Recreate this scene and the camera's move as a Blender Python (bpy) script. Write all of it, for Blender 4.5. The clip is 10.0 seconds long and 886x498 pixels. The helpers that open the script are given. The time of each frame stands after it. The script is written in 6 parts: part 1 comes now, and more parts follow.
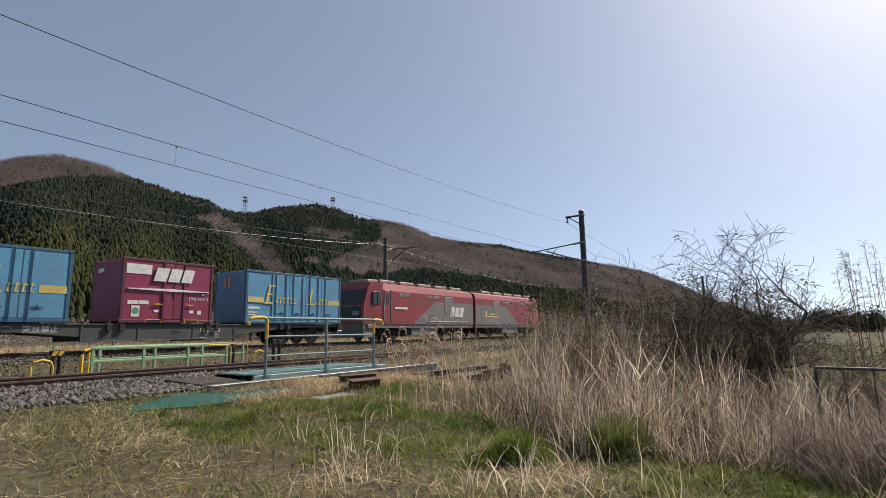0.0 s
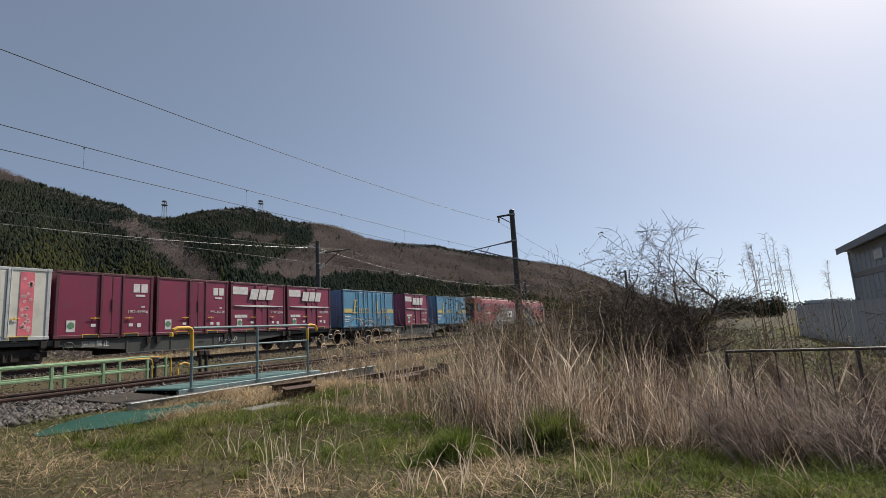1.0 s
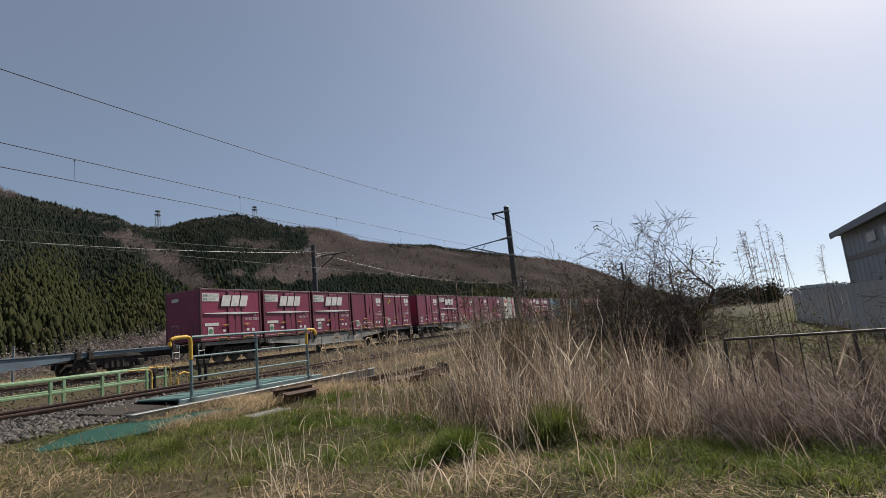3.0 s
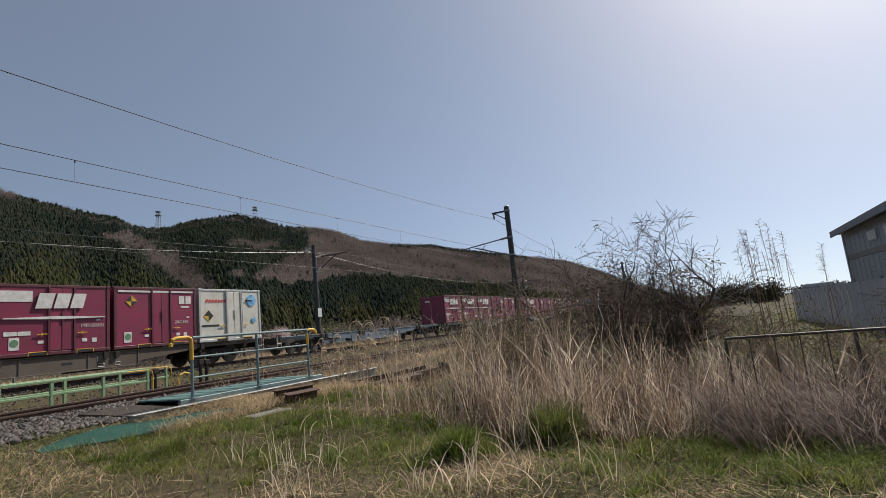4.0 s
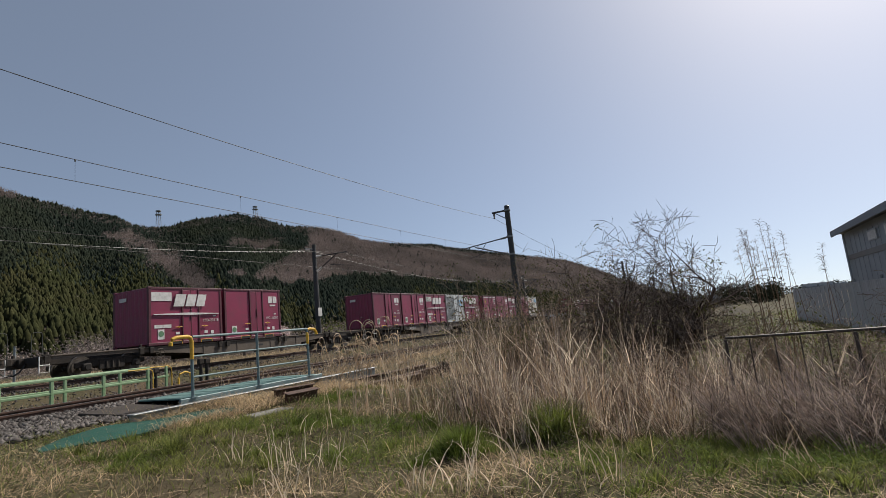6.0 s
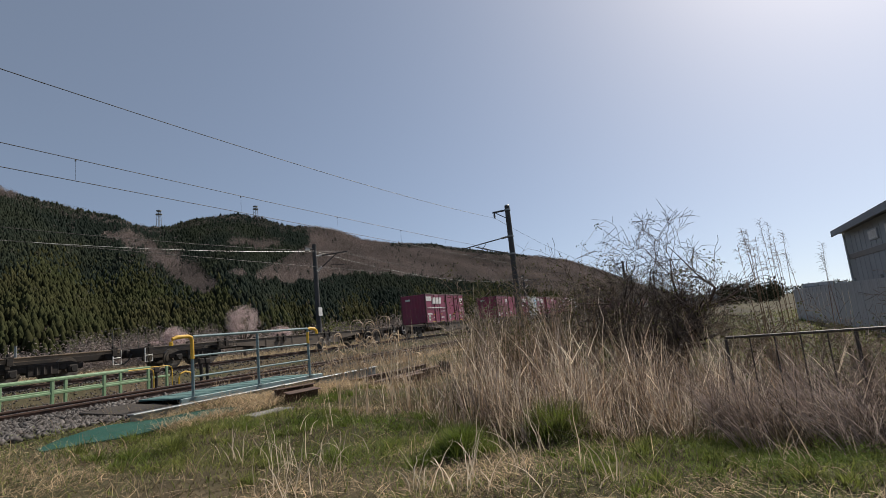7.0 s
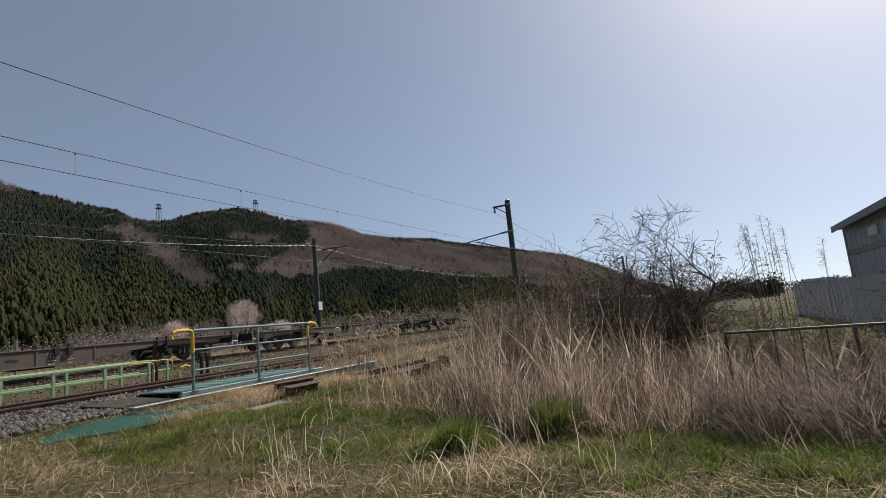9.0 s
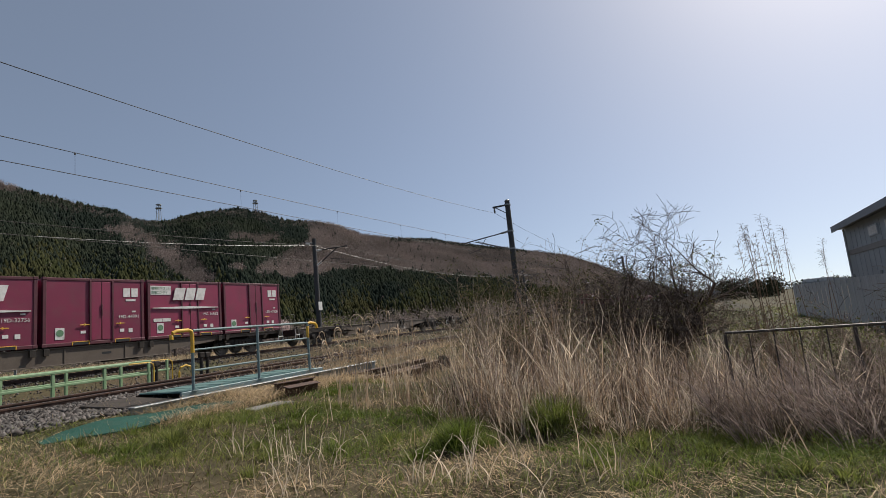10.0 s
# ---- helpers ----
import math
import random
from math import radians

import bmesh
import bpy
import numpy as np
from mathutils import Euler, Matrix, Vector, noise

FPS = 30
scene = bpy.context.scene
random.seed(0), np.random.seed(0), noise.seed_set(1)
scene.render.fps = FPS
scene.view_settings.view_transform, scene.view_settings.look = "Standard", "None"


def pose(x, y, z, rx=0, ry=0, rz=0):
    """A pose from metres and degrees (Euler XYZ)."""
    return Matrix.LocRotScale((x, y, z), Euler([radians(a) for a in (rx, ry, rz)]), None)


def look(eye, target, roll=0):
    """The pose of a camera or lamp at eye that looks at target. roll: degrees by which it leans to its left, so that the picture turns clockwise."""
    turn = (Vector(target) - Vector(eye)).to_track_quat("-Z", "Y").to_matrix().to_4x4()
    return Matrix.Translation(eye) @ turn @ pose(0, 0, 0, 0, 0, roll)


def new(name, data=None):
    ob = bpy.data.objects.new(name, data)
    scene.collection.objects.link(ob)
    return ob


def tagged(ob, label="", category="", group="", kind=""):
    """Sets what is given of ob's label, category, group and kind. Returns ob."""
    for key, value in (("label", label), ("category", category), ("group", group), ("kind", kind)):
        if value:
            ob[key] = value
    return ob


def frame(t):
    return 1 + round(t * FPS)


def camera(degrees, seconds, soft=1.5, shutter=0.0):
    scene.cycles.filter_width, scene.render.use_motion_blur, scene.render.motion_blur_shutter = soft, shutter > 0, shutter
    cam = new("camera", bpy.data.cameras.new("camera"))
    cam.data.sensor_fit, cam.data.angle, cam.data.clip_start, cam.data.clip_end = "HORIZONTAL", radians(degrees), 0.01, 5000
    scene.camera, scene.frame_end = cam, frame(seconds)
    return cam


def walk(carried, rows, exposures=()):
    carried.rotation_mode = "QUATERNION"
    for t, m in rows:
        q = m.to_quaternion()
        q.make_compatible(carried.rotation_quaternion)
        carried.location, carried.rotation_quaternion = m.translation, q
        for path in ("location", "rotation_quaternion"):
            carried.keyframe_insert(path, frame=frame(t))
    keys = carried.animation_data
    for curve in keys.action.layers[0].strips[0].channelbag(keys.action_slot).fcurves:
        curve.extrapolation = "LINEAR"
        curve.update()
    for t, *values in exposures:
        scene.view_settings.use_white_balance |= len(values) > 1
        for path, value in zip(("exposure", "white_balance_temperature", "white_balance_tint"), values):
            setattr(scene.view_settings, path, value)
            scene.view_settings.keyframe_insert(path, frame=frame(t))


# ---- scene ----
EYE = (0.0, 0.0, 1.6)
cam = camera(81.06, 10.0, soft=0.5)
# seconds, bearing from +y towards +x, rise, lean (degrees)
TURNS = [
    (0, 56.21, 9.00, -0.81),
    (0.5, 62.58, 8.99, -2.08),
    (1, 63.57, 8.84, -3.39),
    (1.5, 63.82, 8.74, -4.33),
    (2, 63.85, 8.78, -5.00),
    (2.5, 63.97, 8.74, -5.42),
    (4, 63.97, 8.70, -5.79),
    (4.5, 63.94, 8.68, -5.79),
    (5, 63.96, 8.64, -5.76),
    (5.5, 63.95, 8.64, -5.75),
    (7, 63.90, 8.60, -5.76),
    (7.5, 63.89, 8.47, -5.69),
    (8, 63.88, 8.43, -5.72),
    (8.5, 63.86, 8.19, -5.65),
    (9, 63.84, 8.02, -5.60),
    (9.5, 63.84, 8.02, -5.60),
    (10, 63.85, 8.02, -5.60),
]


def aim(bearing, rise, lean):
    b, e = radians(bearing), radians(rise)
    d = Vector((math.sin(b) * math.cos(e), math.cos(b) * math.cos(e), math.sin(e)))
    return look(EYE, Vector(EYE) + d, lean)


walk(cam, [(t, aim(b, e, r)) for t, b, e, r in TURNS], exposures=[(0, 0.62), (0.5, 0.43), (1.0, 0.36), (2.0, 0.31), (10, 0.31)])

# ---- world and sun ----
SUN_BEARING, SUN_RISE = 111.0, 46.0
world = bpy.data.worlds.new("sky")
scene.world = world
world.use_nodes = True
sky = world.node_tree.nodes.new("ShaderNodeTexSky")
sky.sky_type, sky.sun_disc = "NISHITA", False
sky.sun_elevation, sky.sun_rotation = radians(SUN_RISE), radians(SUN_BEARING)
# the haze lifts the pale band of the horizon
lift = world.node_tree.nodes.new("ShaderNodeVectorMath")
lift.inputs[1].default_value = (0, 0, 0.08)
unit = world.node_tree.nodes.new("ShaderNodeVectorMath")
unit.operation = "NORMALIZE"
world.node_tree.links.new(world.node_tree.nodes.new("ShaderNodeTexCoord").outputs["Generated"], lift.inputs[0])
world.node_tree.links.new(lift.outputs["Vector"], unit.inputs[0])
world.node_tree.links.new(unit.outputs["Vector"], sky.inputs["Vector"])
sky.air_density, sky.dust_density, sky.ozone_density = 0.75, 1.05, 1.0
back = world.node_tree.nodes["Background"]
back.inputs["Strength"].default_value = 0.088
# thin even haze over the whole sky
haze = world.node_tree.nodes.new("ShaderNodeMix")
haze.data_type = "RGBA"
haze.inputs["Factor"].default_value = 0.14
haze.inputs["B"].default_value = (5.9, 6.0, 5.2, 1)
world.node_tree.links.new(sky.outputs["Color"], haze.inputs["A"])
world.node_tree.links.new(haze.outputs["Result"], back.inputs["Color"])
sun_data = bpy.data.lights.new("sun", "SUN")
sun_data.energy, sun_data.angle, sun_data.color = 4.5, radians(0.6), (1.0, 0.94, 0.85)
sun = new("sun", sun_data)
b, e = radians(SUN_BEARING), radians(SUN_RISE)
sun.matrix_world = look((0, 0, 60), (-60 * math.sin(b) * math.cos(e), -60 * math.cos(b) * math.cos(e), 60 - 60 * math.sin(e)))

# ---- mesh tools ----
class Shape:
    """Gathers corners and faces for one mesh."""

    def __init__(self):
        self.v, self.f = [], []

    def add(self, verts, faces):
        n = len(self.v)
        self.v += [tuple(p) for p in verts]
        self.f += [tuple(n + i for i in f) for f in faces]
        return self

    def box(self, x0, x1, y0, y1, z0, z1, ch=0.0):
        c = min(ch, (x1 - x0) * 0.3, (y1 - y0) * 0.3, (z1 - z0) * 0.3)
        if c <= 0:
            v = [(x, y, z) for z in (z0, z1) for y in (y0, y1) for x in (x0, x1)]
            return self.add(v, [(0, 2, 3, 1), (4, 5, 7, 6), (0, 1, 5, 4), (2, 6, 7, 3), (0, 4, 6, 2), (1, 3, 7, 5)])
        lo, hi = (x0, y0, z0), (x1, y1, z1)
        v, at = [], {}
        for k in range(8):
            s = (k & 1, (k >> 1) & 1, (k >> 2) & 1)
            for a in range(3):
                p = []
                for i in range(3):
                    e = hi[i] if s[i] else lo[i]
                    if i != a:
                        e += -c if s[i] else c
                    p.append(e)
                at[(k, a)] = len(v)
                v.append(p)
        f = []
        for a in range(3):
            p, q = (a + 1) % 3, (a + 2) % 3
            for s in (0, 1):
                ks = [(s << a) | (i << p) | (j << q) for i, j in ((0, 0), (1, 0), (1, 1), (0, 1))]
                f.append([at[(k, a)] for k in (ks if s else ks[::-1])])
            for i in (0, 1):
                for j in (0, 1):
                    k0 = (i << p) | (j << q)
                    k1 = k0 | (1 << a)
                    r = [at[(k0, p)], at[(k1, p)], at[(k1, q)], at[(k0, q)]]
                    f.append(r if i == j else r[::-1])
        for k in range(8):
            r = [at[(k, 0)], at[(k, 1)], at[(k, 2)]]
            f.append(r if bin(k).count("1") % 2 else r[::-1])
        return self.add(v, f)

    def tube(self, pts, radii, n=8, cap=True):
        pts = [Vector(p) for p in pts]
        if not isinstance(radii, (list, tuple)):
            radii = [radii] * len(pts)
        rings = []
        for i, p in enumerate(pts):
            d = (pts[min(i + 1, len(pts) - 1)] - pts[max(i - 1, 0)]).normalized()
            u = d.cross(Vector((0, 0, 1)) if abs(d.z) < 0.95 else Vector((1, 0, 0))).normalized()
            w = u.cross(d)
            rings.append([p + (u * math.cos(6.28319 * k / n) + w * math.sin(6.28319 * k / n)) * radii[i] for k in range(n)])
        f = []
        for i in range(len(pts) - 1):
            for k in range(n):
                a, c = i * n + k, i * n + (k + 1) % n
                f.append((a, c, c + n, a + n))
        if cap:
            f += [tuple(range(n))[::-1], tuple(range((len(pts) - 1) * n, len(pts) * n))]
        return self.add([p for r in rings for p in r], f)

    def prism(self, poly, y0, y1, axis="y"):
        """A flat outline in x and z, pushed from y0 to y1 (axis 'x': outline in y and z)."""
        n = len(poly)
        if axis == "y":
            v = [(a, y0, c) for a, c in poly] + [(a, y1, c) for a, c in poly]
        elif axis == "x":
            v = [(y0, a, c) for a, c in poly] + [(y1, a, c) for a, c in poly]
        else:
            v = [(a, c, y0) for a, c in poly] + [(a, c, y1) for a, c in poly]
        f = [tuple(range(n)), tuple(range(2 * n - 1, n - 1, -1))]
        f += [(i, i + n, (i + 1) % n + n, (i + 1) % n) for i in range(n)]
        return self.add(v, f)

    def disc(self, x, y, z, r, depth, n=20, axis="y"):
        poly = [(math.cos(6.28319 * k / n) * r, math.sin(6.28319 * k / n) * r) for k in range(n)]
        if axis == "y":
            return self.prism([(x + p, z + q) for p, q in poly], y - depth / 2, y + depth / 2)
        return self.prism([(x + p, y + q) for p, q in poly], z - depth / 2, z + depth / 2, "z")

    def mesh(self, name, fix=True):
        me = bpy.data.meshes.new(name)
        me.from_pydata(self.v, [], self.f)
        if fix:
            bm = bmesh.new()
            bm.from_mesh(me)
            bmesh.ops.recalc_face_normals(bm, faces=bm.faces)
            bm.to_mesh(me)
            bm.free()
        me.update()
        return me


MESHES = {}


def part(name, shape, material, parent=None, label="", key=None, at=None):
    """One mesh object, under a thing or part if parent is given. shape: a Shape, a mesh, or a function that makes one, kept under key."""
    if key is not None and key in MESHES:
        me = MESHES[key]
    else:
        s = shape() if callable(shape) else shape
        me = s.mesh(name) if isinstance(s, Shape) else s
        if not me.materials:
            me.materials.append(material)
        if key is not None:
            MESHES[key] = me
    ob = new(name, me)
    if ob.material_slots[0].material != material:
        ob.material_slots[0].link = "OBJECT"
        ob.material_slots[0].material = material
    if parent is not None:
        ob.parent = parent
    if at is not None:
        ob.matrix_basis = at
    if label:
        tagged(ob, label)
    return ob


def thing(name, label, category, m=None, group="", kind=""):
    ob = new(name)
    ob.empty_display_size = 0.2
    if m is not None:
        ob.matrix_basis = m
    return tagged(ob, label, category, group, kind)


LETTERS = {}


def letters(text, size):
    """A mesh of the words, standing in the x-z plane and facing -y, from its lower left corner."""
    if (text, size) not in LETTERS:
        cu = bpy.data.curves.new("letters", "FONT")
        cu.body, cu.size, cu.extrude, cu.resolution_u = text, size, 0.002, 2
        ob = bpy.data.objects.new("letters", cu)
        scene.collection.objects.link(ob)
        me = bpy.data.meshes.new_from_object(ob.evaluated_get(bpy.context.evaluated_depsgraph_get()))
        bpy.data.objects.remove(ob)
        me.transform(pose(0, 0, 0, 90))
        me.materials.clear()
        LETTERS[(text, size)] = me
    return LETTERS[(text, size)]


def writing(text, size, material, parent, x, y, z, name="lettering"):
    me = letters(text, size)
    if not me.materials:
        me.materials.append(material)
    return part(name, me, material, parent, at=pose(x, y, z))


def ribbons(base, h, bearing, lean, curl, w, segs, rng, kink=0.02, flat=1.0):
    """Blades: lean and curl as shares of the height. Returns corners and faces."""
    n = len(base)
    t = np.linspace(0, 1, segs + 1)[None, :]
    out = (lean[:, None] * t + curl[:, None] * t * t) * h[:, None]
    up = h[:, None] * t * np.sqrt(np.clip(1 - np.minimum(lean + curl * t.T[:, :].max(), 0.9)[:, None] ** 2 * t, 0.1, 1)) - 0.25 * (curl[:, None] ** 2) * h[:, None] * t ** 3
    d = np.stack([np.sin(bearing), np.cos(bearing)], 1)
    mid = np.empty((n, segs + 1, 3))
    mid[..., 0] = base[:, 0:1] + d[:, 0:1] * out
    mid[..., 1] = base[:, 1:2] + d[:, 1:2] * out
    mid[..., 2] = base[:, 2:3] + up * flat
    wob = rng.normal(0, kink, (n, segs + 1, 2)) * h[:, None, None] * t[..., None]
    mid[..., :2] += wob
    a = rng.uniform(0, 6.283, n)
    side = np.stack([np.cos(a), np.sin(a), np.zeros(n)], 1)[:, None, :] * (w[:, None] * (1 - 0.85 * t))[..., None] * 0.5
    v = np.stack([mid - side, mid + side], 2).reshape(-1, 3)
    k = (np.arange(n)[:, None] * (segs + 1) + np.arange(segs)[None, :]).ravel() * 2
    return v, np.stack([k, k + 1, k + 3, k + 2], 1)


def raw(name, v, f, material, label="", category="", kind="stuff", smooth=False):
    me = bpy.data.meshes.new(name)
    v, f = np.asarray(v, dtype=np.float32), np.asarray(f, dtype=np.int32)
    n, k = f.shape
    me.vertices.add(len(v))
    me.vertices.foreach_set("co", v.ravel())
    me.loops.add(n * k)
    me.loops.foreach_set("vertex_index", f.ravel())
    me.polygons.add(n)
    me.polygons.foreach_set("loop_start", np.arange(n, dtype=np.int32) * k)
    me.update(calc_edges=True)
    me.validate()
    if smooth:
        me.shade_smooth()
    me.materials.append(material)
    return tagged(new(name, me), label, category, kind=kind)


# ---- materials ----
def surf(name, col, rough=0.6, metal=0.0, var=0.2, scale=2.0, fine=40.0, bump=0.15, col2=None, mix2=0.5, grime=0.0, island=0.0, obj=0.0, sub=0.0, streak=False, spec=0.5):
    """A painted or natural surface: the colour varied at two scales, a second colour in patches, grime, relief."""
    m = bpy.data.materials.new(name)
    m.use_nodes = True
    nt = m.node_tree
    p = nt.nodes["Principled BSDF"]
    L = nt.links.new
    tc = nt.nodes.new("ShaderNodeTexCoord")
    src = tc.outputs["Object"]
    if streak:
        mp = nt.nodes.new("ShaderNodeMapping")
        mp.inputs["Scale"].default_value = (1, 1, 0.12)
        L(src, mp.inputs["Vector"])
        src = mp.outputs["Vector"]
    big = nt.nodes.new("ShaderNodeTexNoise")
    big.inputs["Scale"].default_value, big.inputs["Detail"].default_value = scale, 5
    L(src, big.inputs["Vector"])
    small = nt.nodes.new("ShaderNodeTexNoise")
    small.inputs["Scale"].default_value, small.inputs["Detail"].default_value = fine, 3
    L(tc.outputs["Object"], small.inputs["Vector"])
    c1, c2 = [(*c, 1) for c in (col, col2 or tuple(min(1, k * 0.75) for k in col))]
    ramp = nt.nodes.new("ShaderNodeMapRange")
    ramp.inputs["From Min"].default_value, ramp.inputs["From Max"].default_value = mix2 - 0.15, mix2 + 0.15
    L(big.outputs["Fac"], ramp.inputs["Value"])
    mx = nt.nodes.new("ShaderNodeMix")
    mx.data_type = "RGBA"
    mx.inputs["A"].default_value, mx.inputs["B"].default_value = c1, c2
    L(ramp.outputs["Result"], mx.inputs["Factor"])
    hsv = nt.nodes.new("ShaderNodeHueSaturation")
    L(mx.outputs["Result"], hsv.inputs["Color"])
    val = nt.nodes.new("ShaderNodeMapRange")
    val.inputs["From Min"].default_value, val.inputs["From Max"].default_value = 0.25, 0.75
    val.inputs["To Min"].default_value, val.inputs["To Max"].default_value = 1 - var, 1 + var
    L(small.outputs["Fac"], val.inputs["Value"])
    out = val.outputs["Result"]
    for amount, kind in ((island, "g"), (obj, "o")):
        if amount:
            node = nt.nodes.new("ShaderNodeNewGeometry" if kind == "g" else "ShaderNodeObjectInfo")
            r = nt.nodes.new("ShaderNodeMapRange")
            r.inputs["To Min"].default_value, r.inputs["To Max"].default_value = 1 - amount, 1 + amount
            L(node.outputs["Random Per Island" if kind == "g" else "Random"], r.inputs["Value"])
            mul = nt.nodes.new("ShaderNodeMath")
            mul.operation = "MULTIPLY"
            L(out, mul.inputs[0])
            L(r.outputs["Result"], mul.inputs[1])
            out = mul.outputs["Value"]
    L(out, hsv.inputs["Value"])
    colour = hsv.outputs["Color"]
    if grime:
        g = nt.nodes.new("ShaderNodeTexNoise")
        g.inputs["Scale"].default_value, g.inputs["Detail"].default_value = scale * 3.1, 8
        L(src, g.inputs["Vector"])
        gr = nt.nodes.new("ShaderNodeMapRange")
        gr.inputs["From Min"].default_value, gr.inputs["From Max"].default_value, gr.inputs["To Max"].default_value = 0.5, 0.8, grime
        L(g.outputs["Fac"], gr.inputs["Value"])
        gm = nt.nodes.new("ShaderNodeMix")
        gm.data_type = "RGBA"
        gm.inputs["B"].default_value = (0.09, 0.07, 0.055, 1)
        L(gr.outputs["Result"], gm.inputs["Factor"])
        L(colour, gm.inputs["A"])
        colour = gm.outputs["Result"]
    L(colour, p.inputs["Base Color"])
    p.inputs["Roughness"].default_value, p.inputs["Metallic"].default_value = rough, metal
    p.inputs["Specular IOR Level"].default_value = spec
    if sub:
        # thin leaves let light through
        tr = nt.nodes.new("ShaderNodeBsdfTranslucent")
        L(colour, tr.inputs["Color"])
        ms = nt.nodes.new("ShaderNodeMixShader")
        ms.inputs["Fac"].default_value = sub
        L(p.outputs["BSDF"], ms.inputs[1])
        L(tr.outputs["BSDF"], ms.inputs[2])
        L(ms.outputs["Shader"], nt.nodes["Material Output"].inputs["Surface"])
    if bump:
        bp = nt.nodes.new("ShaderNodeBump")
        bp.inputs["Strength"].default_value, bp.inputs["Distance"].default_value = bump, 0.02
        L(small.outputs["Fac"], bp.inputs["Height"])
        L(bp.outputs["Normal"], p.inputs["Normal"])
    return m


MAROON = surf("maroon_paint", (0.215, 0.019, 0.058), 0.45, 0, 0.08, 0.9, 30, 0.05, (0.18, 0.02, 0.053), grime=0.3, obj=0.18)
MAROON_DARK = surf("maroon_frame", (0.1, 0.018, 0.03), 0.5, 0, 0.1, 1.5, 30, 0.05, grime=0.4, obj=0.1)
BLUE = surf("sky_blue_paint", (0.085, 0.27, 0.43), 0.5, 0, 0.06, 0.8, 30, 0.05, (0.085, 0.21, 0.32), grime=0.4)
BLUE_DARK = surf("blue_frame_paint", (0.03, 0.1, 0.17), 0.5, 0, 0.1, 1.5, 30, 0.05, grime=0.3)
CREAM = surf("cream_paint", (0.62, 0.6, 0.53), 0.45, 0, 0.05, 0.8, 30, 0.05, (0.55, 0.53, 0.46), grime=0.3)
SILVER = surf("weathered_silver", (0.5, 0.51, 0.5), 0.45, 0.1, 0.08, 1.5, 30, 0.05, (0.4, 0.41, 0.4), grime=0.35)
WHITE = surf("white_marking", (0.68, 0.66, 0.64), 0.55, 0, 0.06, 3, 60, 0.03, (0.54, 0.52, 0.49), grime=0.3)
FADED = surf("faded_marking", (0.3, 0.275, 0.24), 0.65, 0, 0.15, 4, 60, 0.03, (0.2, 0.175, 0.145), grime=0.6)
YELLOW = surf("yellow_paint", (0.68, 0.4, 0.03), 0.5, 0, 0.08, 3, 60, 0.05, (0.55, 0.32, 0.03), grime=0.3)
GOLD = surf("gold_marking", (0.58, 0.45, 0.14), 0.5, 0, 0.05, 3, 60, 0.02)
PINK = surf("pink_band", (0.72, 0.16, 0.2), 0.5, 0, 0.05, 3, 60, 0.02)
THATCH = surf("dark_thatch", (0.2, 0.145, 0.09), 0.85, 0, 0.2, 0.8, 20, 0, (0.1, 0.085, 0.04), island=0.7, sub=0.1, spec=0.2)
PALE_PINK = surf("pale_pink_petals", (0.8, 0.5, 0.5), 0.5, 0, 0.05, 3, 60, 0.02)
BLACK = surf("black_marking", (0.02, 0.02, 0.02), 0.5, 0, 0.1, 3, 60, 0.02)
GREEN_LABEL = surf("green_emblem", (0.12, 0.24, 0.13), 0.5, 0, 0.1, 9, 60, 0.02)
BLUE_LABEL = surf("blue_globe_emblem", (0.06, 0.28, 0.55), 0.4, 0, 0.2, 6, 40, 0.02, (0.25, 0.5, 0.7))
RED_LABEL = surf("red_marking", (0.6, 0.05, 0.04), 0.5, 0, 0.05, 5, 60, 0.02)
OLIVE_FRAME = surf("dark_olive_frame_paint", (0.052, 0.055, 0.048), 0.65, 0, 0.15, 1.2, 25, 0.1, (0.038, 0.038, 0.034), grime=0.5)
GREY_FRAME = surf("grey_frame_paint", (0.27, 0.27, 0.25), 0.6, 0, 0.12, 1.2, 25, 0.1, (0.2, 0.19, 0.17), grime=0.6)
BLUE_FRAME = surf("blue_grey_frame_paint", (0.13, 0.18, 0.22), 0.6, 0, 0.12, 1.2, 25, 0.1, (0.1, 0.13, 0.16), grime=0.5)
TAN_FRAME = surf("rust_tan_frame_paint", (0.2, 0.14, 0.09), 0.7, 0, 0.15, 1.2, 25, 0.1, (0.125, 0.092, 0.066), grime=0.6)
BROWN_FRAME = surf("rust_brown_frame_paint", (0.11, 0.085, 0.065), 0.7, 0, 0.15, 1.2, 25, 0.1, (0.08, 0.06, 0.045), grime=0.6)
UNDER = surf("grimy_underframe", (0.022, 0.019, 0.017), 0.8, 0, 0.3, 3, 25, 0.2, (0.038, 0.029, 0.023), spec=0.3)
TREAD = surf("worn_wheel_steel", (0.16, 0.14, 0.12), 0.5, 0.6, 0.2, 4, 25, 0.1, (0.08, 0.065, 0.055))
RED = surf("locomotive_red_paint", (0.25, 0.022, 0.027), 0.45, 0, 0.07, 0.7, 30, 0.04, (0.19, 0.028, 0.028), grime=0.5)
LOCO_GREY = surf("locomotive_grey_paint", (0.165, 0.147, 0.132), 0.5, 0, 0.07, 0.7, 30, 0.04, (0.14, 0.13, 0.125), grime=0.35)
ROOF_GREY = surf("dusty_roof", (0.28, 0.22, 0.18), 0.7, 0, 0.15, 2, 25, 0.1, (0.18, 0.15, 0.13), grime=0.4)
GLASS_DARK = surf("dark_cab_glass", (0.012, 0.015, 0.018), 0.08, 0, 0.05, 2, 25, 0.0)
